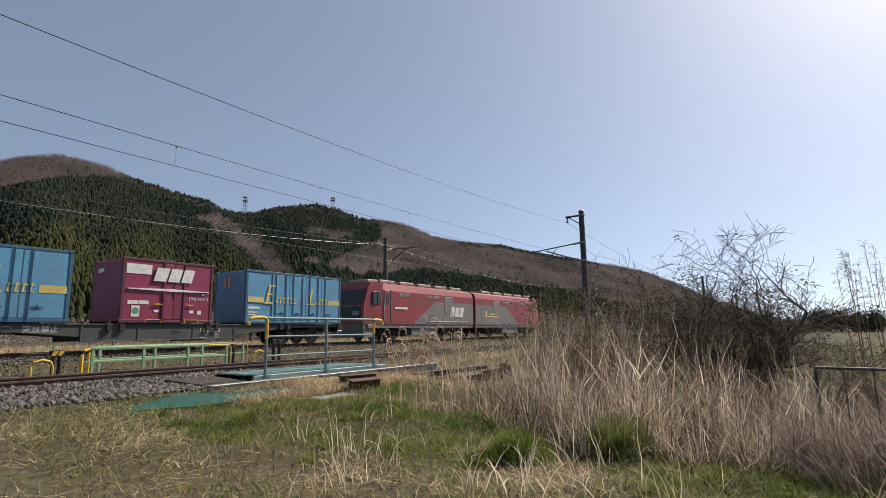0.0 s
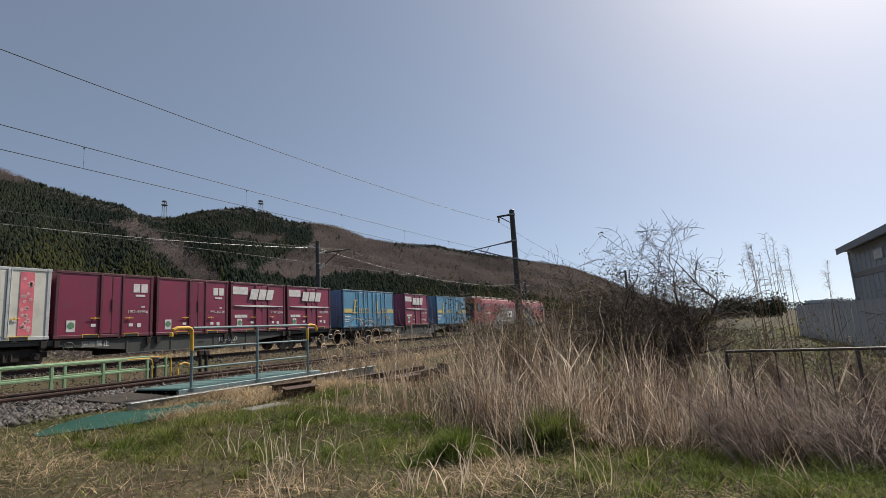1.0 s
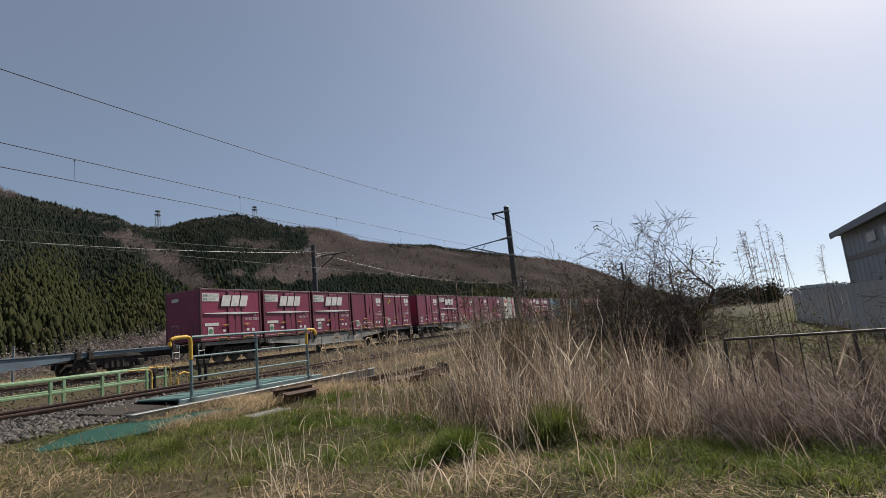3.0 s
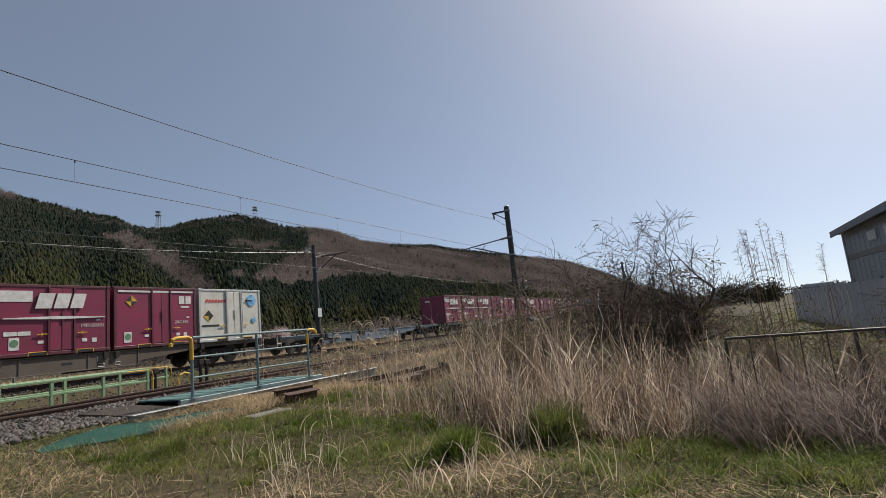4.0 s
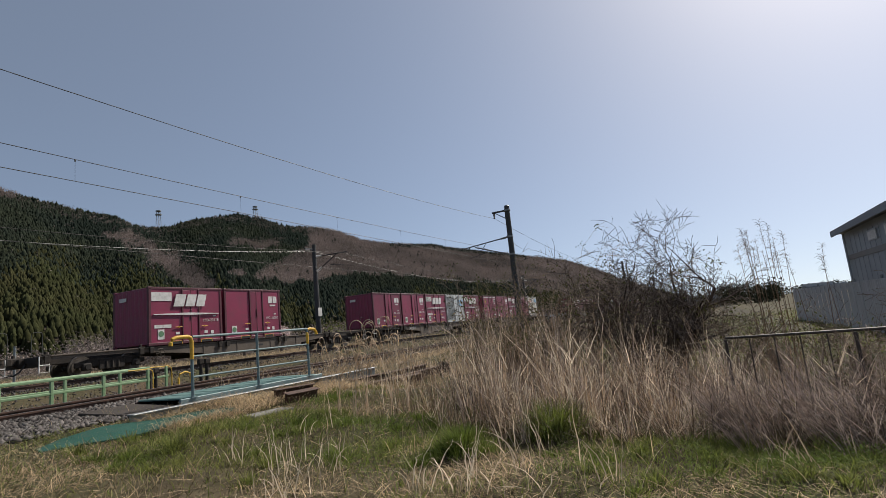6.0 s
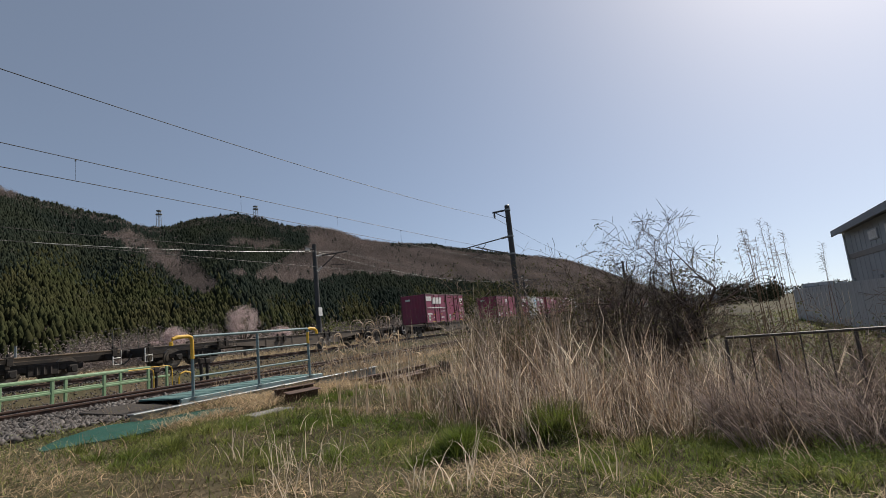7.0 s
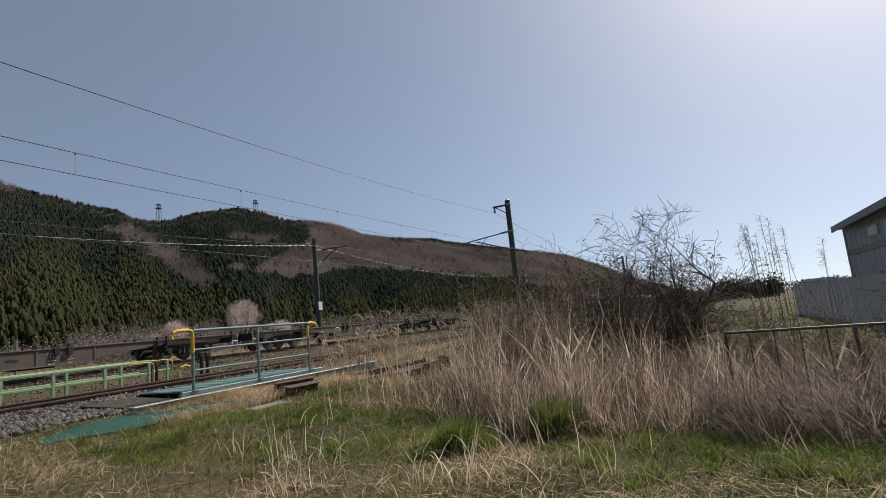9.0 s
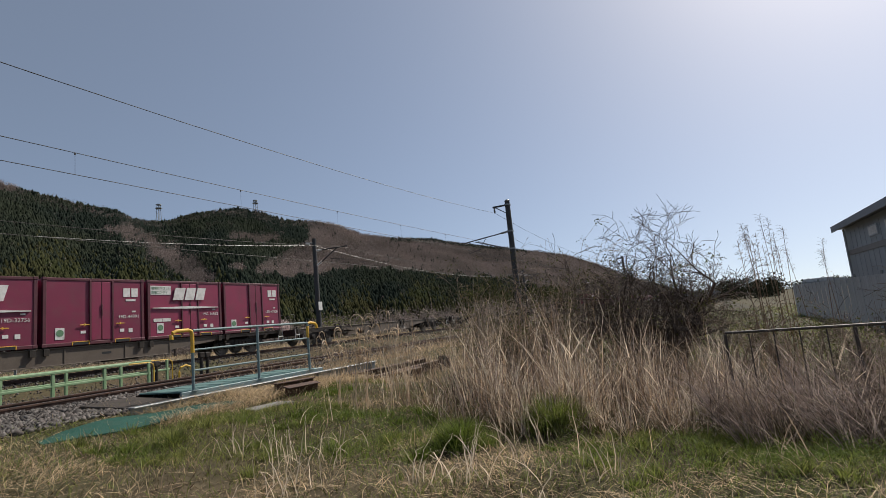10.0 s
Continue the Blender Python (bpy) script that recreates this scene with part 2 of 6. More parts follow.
RUST = surf("rusty_rail_steel", (0.1, 0.052, 0.035), 0.75, 0.2, 0.25, 4, 60, 0.2, (0.05, 0.03, 0.022))
RAIL_TOP = surf("polished_rail_head", (0.3, 0.27, 0.25), 0.35, 0.9, 0.1, 3, 40, 0.05)
CONCRETE = surf("weathered_concrete", (0.2, 0.19, 0.175), 0.85, 0, 0.15, 2, 40, 0.25, (0.13, 0.12, 0.11), grime=0.5)
GRAVEL = surf("farm_road_gravel", (0.12, 0.11, 0.095), 0.95, 0, 0.2, 0.5, 10, 0.2, (0.08, 0.075, 0.06), spec=0.0)
POLE = surf("dark_pole_concrete", (0.058, 0.058, 0.06), 0.8, 0, 0.12, 2, 40, 0.15, (0.042, 0.042, 0.043))
GALV = surf("galvanised_steel", (0.27, 0.285, 0.285), 0.5, 0.5, 0.12, 5, 60, 0.08, (0.18, 0.188, 0.188))
WIRE = surf("dull_copper_wire", (0.03, 0.028, 0.026), 0.6, 0.3, 0.1, 1, 20, 0.0)
WIRE_PALE = surf("pale_aluminium_wire", (0.3, 0.3, 0.29), 0.45, 0.5, 0.1, 1, 20, 0.0)
TEAL = surf("teal_deck_paint", (0.065, 0.145, 0.135), 0.75, 0, 0.12, 2, 50, 0.1, (0.09, 0.165, 0.15), grime=0.45)
TEAL_POST = surf("grey_teal_rail_paint", (0.115, 0.175, 0.185), 0.5, 0.2, 0.1, 4, 50, 0.06, (0.17, 0.225, 0.23), grime=0.3)
GREEN_RAIL = surf("pale_green_rail_paint", (0.17, 0.29, 0.14), 0.6, 0, 0.1, 3, 50, 0.06, (0.23, 0.33, 0.19), grime=0.45)
MAT = surf("dark_green_rubber_mat", (0.014, 0.06, 0.045), 0.85, 0, 0.15, 3, 120, 0.3, (0.022, 0.075, 0.058), grime=0.35, spec=0.2)
FENCE = surf("dark_brown_fence_paint", (0.06, 0.048, 0.042), 0.6, 0.2, 0.15, 4, 50, 0.1)
STONE = surf("grey_ballast_stone", (0.11, 0.101, 0.095), 0.9, 0, 0.2, 6, 60, 0.2, (0.06, 0.05, 0.045), island=0.75, spec=0.2)
SLEEPER = surf("dark_sleeper", (0.06, 0.05, 0.042), 0.9, 0, 0.25, 4, 50, 0.3, spec=0.2)
EARTH = surf("field_earth_and_dry_turf", (0.085, 0.065, 0.042), 0.95, 0, 0.4, 0.35, 9, 0.6, (0.05, 0.052, 0.024), mix2=0.52, spec=0.1)
STRAW = surf("dry_straw", (0.56, 0.43, 0.27), 0.7, 0, 0.15, 1, 20, 0, (0.36, 0.26, 0.16), island=0.6, sub=0.4, spec=0.3)
GREEN = surf("spring_grass", (0.11, 0.15, 0.026), 0.6, 0, 0.15, 0.8, 20, 0, (0.19, 0.2, 0.055), island=0.7, sub=0.45, spec=0.3)
LEAF = surf("spring_weed_leaves", (0.1, 0.14, 0.03), 0.8, 0, 0.15, 2, 20, 0, (0.13, 0.16, 0.045), island=0.5, sub=0.35, spec=0.1)
STALK = surf("dead_tall_stalks", (0.35, 0.25, 0.165), 0.75, 0, 0.15, 0.6, 20, 0, (0.14, 0.09, 0.06), island=0.75, sub=0.4, spec=0.3)
DARK_STEM = surf("dead_reddish_stems", (0.1, 0.06, 0.04), 0.75, 0, 0.15, 0.6, 20, 0, (0.06, 0.04, 0.03), island=0.5, spec=0.3)
BLEACHED = surf("bleached_stalks", (0.76, 0.65, 0.51), 0.65, 0, 0.12, 0.6, 20, 0, (0.5, 0.38, 0.27), island=0.4, sub=0.42, spec=0.4)
MAUVE = surf("dead_bramble_canes", (0.33, 0.262, 0.235), 0.75, 0, 0.15, 0.6, 20, 0, (0.16, 0.115, 0.09), island=0.8, sub=0.3, spec=0.3)
BUSH_BARK = surf("brown_bush_twigs", (0.2, 0.158, 0.122), 0.85, 0, 0.2, 3, 40, 0.2, (0.27, 0.21, 0.16), island=0.5, spec=0.1)
BARK = surf("dark_twig_bark", (0.075, 0.058, 0.05), 0.85, 0, 0.2, 3, 40, 0.2, (0.12, 0.095, 0.08), island=0.5, spec=0.1)
IVY = surf("dull_ivy_leaves", (0.1, 0.115, 0.04), 0.8, 0, 0.2, 2, 30, 0, (0.11, 0.09, 0.045), island=0.4, sub=0.2, spec=0.0)
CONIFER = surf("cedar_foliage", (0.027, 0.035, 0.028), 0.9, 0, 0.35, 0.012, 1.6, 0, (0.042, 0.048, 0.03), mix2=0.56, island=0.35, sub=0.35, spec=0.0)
# lit copy of the cedar foliage: sunlight put into a warmer, lighter colour
SUNLIT_CONIFER = surf("sunlit_cedar_foliage", (0.06, 0.058, 0.028), 0.9, 0, 0.35, 0.02, 1.6, 0, (0.046, 0.052, 0.024), mix2=0.5, island=0.35, sub=0.35, spec=0.0)
BARE = surf("bare_hillside_twigs", (0.29, 0.238, 0.215), 0.9, 0, 0.2, 0.012, 0.6, 0, (0.155, 0.13, 0.118), mix2=0.5, island=0.35, sub=0.2, spec=0.0)
BLOSSOM = surf("pale_blossom", (0.66, 0.53, 0.51), 0.8, 0, 0.15, 0.3, 3, 0, (0.48, 0.38, 0.36), island=0.35, sub=0.3, spec=0.1)
YELLOW_GREEN = surf("new_bamboo_leaves", (0.2, 0.22, 0.055), 0.8, 0, 0.15, 0.3, 3, 0, island=0.35, spec=0.1)
HILL_SOIL = surf("hillside_leaf_litter", (0.1, 0.08, 0.065), 0.95, 0, 0.3, 0.02, 0.5, 0.2, (0.045, 0.038, 0.028), spec=0.0)
SHED_TRIM = surf("dark_roof_fascia", (0.16, 0.165, 0.185), 0.5, 0.1, 0.08, 0.5, 20, 0.05, grime=0.2)
SHED_WALL = surf("grey_metal_cladding", (0.27, 0.29, 0.315), 0.5, 0.1, 0.08, 0.5, 20, 0.05, (0.23, 0.25, 0.27), grime=0.15)
SHED_ROOF = surf("pale_roof_edge", (0.45, 0.46, 0.48), 0.5, 0.1, 0.08, 0.5, 20, 0.05, grime=0.2)
FAR_WOOD = surf("far_wood_foliage", (0.05, 0.06, 0.035), 0.9, 0, 0.2, 0.1, 2, 0, (0.075, 0.065, 0.045), island=0.35, spec=0.0)

# ---- ground ----
NEAR_Y, NEAR_HEAD = 12.2, 0.82      # near track: centre line and rail head
FAR_Y, FAR_HEAD = 22.03, 1.05       # far track
PROFILE_Y = [-900, -6, 0, 3, 6, 8.2, 8.9, 10.4, 11.2, 13.2, 14.2, 15.5, 19.2, 20.9, 23.2, 24.6, 28, 60, 300]
PROFILE_Z = [0, 0, 0.0, 0.06, 0.3, 0.5, 0.6, 0.62, 0.68, 0.68, 0.45, 0.4, 0.5, 0.9, 0.9, 0.4, 0.15, 0, 0]


# low humps in the turf: x, y, reach, height
MOUNDS = [(5.35, 6.55, 0.6, 0.12), (4.65, 6.4, 0.5, 0.08), (6.45, 6.2, 0.55, 0.11), (5.85, 2.95, 0.35, 0.1), (6.85, 2.0, 0.45, 0.1), (5.6, -0.6, 0.6, 0.12), (6.3, 4.9, 0.5, 0.09), (4.2, 3.5, 0.6, 0.06), (5.0, 1.3, 0.5, 0.08), (4.0, 5.2, 0.45, 0.06), (7.2, 4.3, 0.5, 0.1), (6.3, 0.6, 0.4, 0.1)]


def ground_z(x, y):
    """Height of the ground; numbers or arrays."""
    x, y = np.asarray(x, float), np.asarray(y, float)
    z = np.interp(y, PROFILE_Y, PROFILE_Z)
    dip = np.clip((x - 9.5) / 3, 0, 1) * np.clip((9.2 - y) / 1.0, 0, 1)
    z = z * (1 - 0.75 * dip)
    near = np.exp(-((x - 6) ** 2 + (y - 3) ** 2) / 220) * (y < 9.6)
    for cx, cy, r, h in MOUNDS:
        z = z + h * np.exp(-((x - cx) ** 2 + (y - cy) ** 2) / (r * r))
    return z + near * (0.05 * np.sin(x * 1.3 + 0.6 * y) * np.cos(y * 1.1 - 0.4 * x) + 0.025 * np.sin(3.1 * x + 1.7) * np.sin(2.7 * y))


def make_ground():
    xs = np.concatenate([-np.geomspace(3000, 6, 22), np.arange(-4, 2, 0.3), np.arange(2, 11, 0.15), np.arange(11, 42, 0.3), np.geomspace(43, 4000, 40)])
    ys = np.concatenate([-np.geomspace(2500, 5, 22), np.arange(-4, 10, 0.15), np.arange(10, 30, 0.3), np.geomspace(31, 3000, 30)])
    X, Y = np.meshgrid(xs, ys)
    v = np.stack([X, Y, ground_z(X, Y)], -1).reshape(-1, 3)
    nx, ny = len(xs), len(ys)
    k = (np.arange(ny - 1)[:, None] * nx + np.arange(nx - 1)[None, :]).ravel()
    raw("ground", v, np.stack([k, k + 1, k + nx + 1, k + nx], 1), EARTH, "dry turf and earth of the trackside field", "ground", "structure", True)


make_ground()

# ---- hills: bearing (degrees) and rise of the crest seen from the lane ----
CREST = [(-60, 3), (-30, 6), (0, 10.5), (10, 13.2), (14.6, 14.7), (16, 15.4), (18.8, 16.1), (21.9, 15.75), (25, 14.75), (26.7, 14.4), (29.2, 13.8), (31.5, 13.4), (32.4, 12.8), (34, 12.45), (35.8, 12.55), (37.8, 13.2), (40, 13.5), (42.2, 13.8), (44.4, 13.4), (46.7, 12.5), (49, 12.25), (50.8, 12.05), (52.6, 11.6), (55, 10.5), (58.7, 9.8), (62.5, 9.45), (65, 8.8), (68.7, 8.0), (72.9, 7.05), (77.1, 6.1), (80.4, 4.6), (82.5, 3.4), (85.1, 2.2), (88, 1.0), (92, 0.2)]


def hill_point(bearing, s):
    """s: 0 at the foot, 1 at the crest, up to 1.6 behind it."""
    crest = np.interp(bearing, [c[0] for c in CREST], [c[1] for c in CREST]) - 0.35
    foot = np.interp(bearing, [-60, 20, 45, 70, 92], [360, 330, 330, 520, 900])
    top = np.interp(bearing, [-60, 20, 45, 70, 92], [720, 690, 660, 950, 1500])
    r = foot + (top - foot) * s
    rise = crest * np.where(s < 1, np.clip(s, 0, 1) ** 0.8, 1 - 1.3 * (s - 1))
    h = r * np.tan(np.radians(np.maximum(rise, -1)))
    gully = np.sin(bearing * 0.55 + 2.2 * s) * np.sin(bearing * 0.23 + 1.0) * 9 * np.clip(s, 0, 1) * np.clip(1 - s, 0, 1) * 4
    b = np.radians(bearing)
    return np.stack([r * np.sin(b), r * np.cos(b), np.maximum(h + gully * crest / 14, -2)], -1)


def is_bare(bearing, rise, jitter):
    """Where the hill carries leafless broadleaf wood instead of cedars."""
    b = bearing + jitter * 1.2
    e = rise + jitter * 0.6
    scar = (b > 30.6) & (b < 39.6) & (e < np.interp(b, [30.8, 32.6, 35.7, 38.0, 39.6], [12.0, 11.8, 10.2, 8.5, 7.0])) & (e > np.interp(b, [30.8, 32.8, 34.2, 36.2, 37.9, 39.2], [11.3, 10.5, 8.9, 7.1, 5.7, 5.7]))
    upper = (b > 49.3) & (e > np.interp(b, [49.8, 53.5, 57.1, 61.5, 64.6, 70.7, 76.5, 90], [6.3, 6.8, 6.4, 5.7, 5.0, 4.1, 1.9, 0.0]))
    mid = (b > 43.6) & (b < 50) & (e < np.interp(b, [43.6, 46.8, 49.5], [7.6, 8.9, 10.3])) & (e > np.interp(b, [44.1, 46.3, 49.8], [6.9, 6.2, 6.3]))
    spot = ((b - 42.2) / 0.9) ** 2 + ((e - 7.6) / 0.35) ** 2 < 1
    ledge = (b > 41.5) & (b < 46) & (np.abs(e - 10.6 + 0.1 * (b - 44)) < 0.4)
    brow = (b < 24) & (e > np.interp(b, [10, 16, 20, 24], [10, 13.0, 14.4, 14.6]))
    return scar | upper | mid | spot | ledge | brow


def make_hills():
    bs, ss = np.arange(-60, 92.1, 1.0), np.linspace(0, 1.6, 26)
    B, S = np.meshgrid(bs, ss)
    v = hill_point(B, S).reshape(-1, 3)
    n = len(bs)
    k = (np.arange(len(ss) - 1)[:, None] * n + np.arange(n - 1)[None, :]).ravel()
    raw("hillside", v, np.stack([k, k + 1, k + n + 1, k + n], 1), HILL_SOIL, "wooded hillside behind the railway", "hill", "structure", True)
    rng = np.random.default_rng(5)
    N = 120000
    b = rng.uniform(8, 90, N)
    s = np.sqrt(rng.uniform(0.0, 1.12, N) ** 1.15)
    p = hill_point(b, s)
    r = np.hypot(p[:, 0], p[:, 1])
    keep = rng.uniform(0, 1, N) < np.clip(r / 900, 0.3, 1)
    p, b, r, s = p[keep], b[keep], r[keep], s[keep]
    rise = np.degrees(np.arctan2(p[:, 2] + 3, r))
    bare = is_bare(b, rise, rng.normal(0, 0.16, len(b)) + 0.3 * np.sin(b * 2.1) * np.sin(rise * 1.7))
    bare ^= rng.uniform(0, 1, len(b)) < np.where(bare, 0.02, np.where(s > 0.93, 0.22, 0.015))
    bare &= ~((s > 0.95) & (b > 58) & (b < 73) & (rng.uniform(0, 1, len(b)) < 0.7))
    # lower slope that takes the sunlit cedar colour
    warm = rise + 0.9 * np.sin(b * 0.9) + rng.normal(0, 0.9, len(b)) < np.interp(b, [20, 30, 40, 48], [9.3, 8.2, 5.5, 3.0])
    for name, pick, material, label in (("cedar_wood", ~bare & ~warm, CONIFER, "dark green cedar plantation covering the hillside"), ("lower_cedar_wood", ~bare & warm, SUNLIT_CONIFER, "cedars on the lower hillside, sunlit yellowish-green put into the colour")):
        c, low = p[pick], 1 - np.clip(s[pick], 0, 1)
        n = len(c)
        h = rng.uniform(5.0, 7.8, n) * (1 + 0.25 * low) * np.where(rng.uniform(0, 1, n) < 0.06, 1.25, 1)
        w = h * rng.uniform(0.22, 0.3, n)
        sides, rows = 6, ((0.1, 0.9), (0.4, 0.9), (0.7, 0.5))
        V = []
        for z, wide in rows:
            a = np.arange(sides)[None, :] * 2 * np.pi / sides + rng.uniform(0, 1, (n, 1))
            rad = w[:, None] * wide * rng.uniform(0.72, 1.22, (n, sides))
            V.append(np.stack([c[:, 0:1] + np.cos(a) * rad, c[:, 1:2] + np.sin(a) * rad, c[:, 2:3] + h[:, None] * (z + rng.uniform(-0.06, 0.06, (n, sides)))], -1))
        V.append((c + np.stack([rng.normal(0, 0.15, n), rng.normal(0, 0.15, n), h], -1))[:, None, :])
        tri = []
        for k in range(2):
            for i in range(sides):
                q, o = k * sides + i, k * sides + (i + 1) % sides
                tri += [(q, o, o + sides), (q, o + sides, q + sides)]
        tri += [(12 + i, 12 + (i + 1) % sides, 18) for i in range(sides)]
        F = (np.arange(n)[:, None, None] * 19 + np.array(tri)[None]).reshape(-1, 3)
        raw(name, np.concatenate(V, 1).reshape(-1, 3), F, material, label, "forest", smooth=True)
    twig_cloud("bare_wood", p[bare], rng.uniform(5.0, 10.0, bare.sum()), 0.42, 40, 0.85, BARE, "leafless greyish-brown broadleaf wood on the hill", "forest", rng)


def twig_cloud(name, at, h, flat, count, size, material, label, category, rng, lift=0.45):
    """Crowns of many small slivers round each place."""
    n = len(at)
    d = rng.normal(0, 1, (n, count, 3))
    d /= np.linalg.norm(d, axis=2, keepdims=True)
    rr = rng.uniform(0.25, 1, (n, count, 1)) ** 0.6
    d = d * rr * np.stack([h * flat, h * flat, h * 0.5], -1)[:, None, :]
    mid = at[:, None, :] + d + np.stack([np.zeros(n), np.zeros(n), h * lift], -1)[:, None, :]
    a, c = rng.normal(0, 1, (2, n, count, 3))
    a = a / np.linalg.norm(a, axis=3 - 1, keepdims=True) * size
    c = c / np.linalg.norm(c, axis=3 - 1, keepdims=True) * size * 0.6
    a[..., 2] = np.abs(a[..., 2])
    v = np.stack([mid - a * 0.6, mid + c, mid + a * 0.8], 2).reshape(-1, 3)
    return raw(name, v, np.arange(len(v)).reshape(-1, 3), material, label, category)


make_hills()


def polar(bearing, r, z=0.0):
    b = radians(bearing)
    return np.array([r * math.sin(b), r * math.cos(b), z])


def make_hill_foot():
    rng = np.random.default_rng(8)
    b = rng.uniform(12, 75, 520)
    at = np.stack([polar(q, rng.uniform(105, 190)) for q in b])
    twig_cloud("bare_copse", at, rng.uniform(3, 7.5, len(at)), 0.55, 90, 0.4, BARE, "leafless grey brushwood along the foot of the hill", "brushwood", rng)
    at = np.stack([polar(q, rng.uniform(108, 138)) for q in rng.uniform(28, 40, 130)])
    twig_cloud("grey_copse", at, rng.uniform(5.0, 9.0, len(at)), 0.42, 150, 0.28, BARE, "leafless grey copse at the edge of the field", "brushwood", rng)
    at = np.stack([polar(q, rng.uniform(125, 140)) for q in rng.uniform(49.8, 54.5, 26)])
    twig_cloud("bamboo_thicket", at, rng.uniform(4.5, 7.0, len(at)), 0.4, 120, 0.3, YELLOW_GREEN, "yellow-green bamboo thicket beyond the railway", "thicket", rng)
    for bearing, r, h, spread in ((42.35, 104, 9.0, 0.33), (36.0, 108, 6.0, 0.34), (45.9, 112, 4.6, 0.45), (34.3, 116, 4.0, 0.3)):
        base = polar(bearing, r)
        tree = thing("cherry_tree", "cherry tree in pale pink blossom at the hill foot", "tree", pose(*base))
        s = Shape()
        s.tube([(0, 0, 0), (0.1, 0, h * 0.25), (0.0, 0.2, h * 0.5)], [0.3, 0.22, 0.12], 7)
        for k in range(9):
            a = k * 0.7
            s.tube([(0, 0, h * 0.22), (math.cos(a) * h * 0.2, math.sin(a) * h * 0.2, h * 0.5), (math.cos(a) * h * 0.42, math.sin(a) * h * 0.42, h * 0.66)], [0.14, 0.08, 0.02], 5)
        part("trunk", s, BARK, tree)
        n = 120
        d = rng.normal(0, 1, (n, 3))
        d /= np.linalg.norm(d, axis=1, keepdims=True)
        d *= (rng.uniform(0.2, 1, n) ** 0.5)[:, None] * np.array([spread, spread, 0.33]) * h
        d[:, 2] += h * 0.62
        crown = twig_cloud("crown", d, np.full(n, 1.6), 0.5, 90, 0.12, BLOSSOM, "", "", rng)
        crown.parent = tree


make_hill_foot()


def make_mast(bearing, rise_foot, rise_top, r):
    z0, z1 = 1.6 + r * math.tan(radians(rise_foot)), 1.6 + r * math.tan(radians(rise_top))
    mast = thing("radio_mast", "small steel radio mast on the wooded ridge", "mast", pose(*polar(bearing, r, z0 - 8)))
    h, s = z1 - z0 + 8, Shape()
    for sx in (-1, 1):
        for sy in (-1, 1):
            s.tube([(sx * 2.2, sy * 2.2, 0), (sx * 1.3, sy * 1.3, h)], 0.28, 5)
    for k in range(5):
        z = h * (k + 0.5) / 5
        s.tube([(-2, -2, z), (2, 2, z + 2)], 0.15, 4).tube([(2, -2, z), (-2, 2, z + 2)], 0.15, 4)
    part("lattice", s, GALV, mast)
    part("platform", Shape().disc(0, 0, h * 0.82, 3.6, 0.8, 12, "z"), GALV, mast)
    part("antenna_ring", Shape().disc(0, 0, h, 3.0, 1.0, 12, "z"), GALV, mast)


make_mast(34.86, 12.7, 14.0, 690)
make_mast(43.97, 13.6, 14.45, 690)


def make_distance():
    rng = np.random.default_rng(12)
    at = np.stack([polar(rng.uniform(91.0, 96.3), rng.uniform(150, 165)) for _ in range(46)])
    twig_cloud("dark_grove", at, rng.uniform(4.5, 7.2, 46), 0.35, 150, 0.5, FAR_WOOD, "dark evergreen grove out on the flat fields", "grove", rng)
    at = np.stack([polar(b, rng.uniform(700, 760)) for b in np.linspace(84, 118, 150)])
    twig_cloud("far_tree_line", at, rng.uniform(7, 14, 150), 0.6, 40, 2.2, FAR_WOOD, "hazy line of trees on the far edge of the plain", "tree line", rng)
    for bearing, r, w, h in ((99.2, 420, 18, 6.5), (100.4, 400, 13, 5.0), (89.6, 160, 9, 3.2)):
        p = polar(bearing, r)
        house = thing("farm_building", "low pale farm building far out on the plain", "building", pose(*p, 0, 0, -bearing))
        part("wall", Shape().box(-w / 2, w / 2, -4, 4, 0, h * 0.7, 0.05), SHED_WALL, house)
        part("roof", Shape().prism([(-w / 2 - 0.4, h * 0.7), (w / 2 + 0.4, h * 0.7), (w / 2 - 1, h), (-w / 2 + 1, h)], -4.4, 4.4), SHED_ROOF, house)
        for k in range(3):
            part("window", Shape().box(-w * 0.3 + k * w * 0.3 - 0.6, -w * 0.3 + k * w * 0.3 + 0.6, -4.05, -3.98, h * 0.25, h * 0.5), GLASS_DARK, house)


make_distance()


# ---- railway ----
def rail_shape(x0, x1):
    s = Shape()
    sec = [(-0.064, 0), (0.064, 0), (0.064, 0.012), (0.012, 0.03), (0.01, 0.11), (0.0325, 0.118), (0.0325, 0.148), (0.027, 0.153), (-0.027, 0.153), (-0.0325, 0.148), (-0.0325, 0.118), (-0.01, 0.11), (-0.012, 0.03), (-0.064, 0.012)]
    return s.prism(sec, x0, x1, "x")


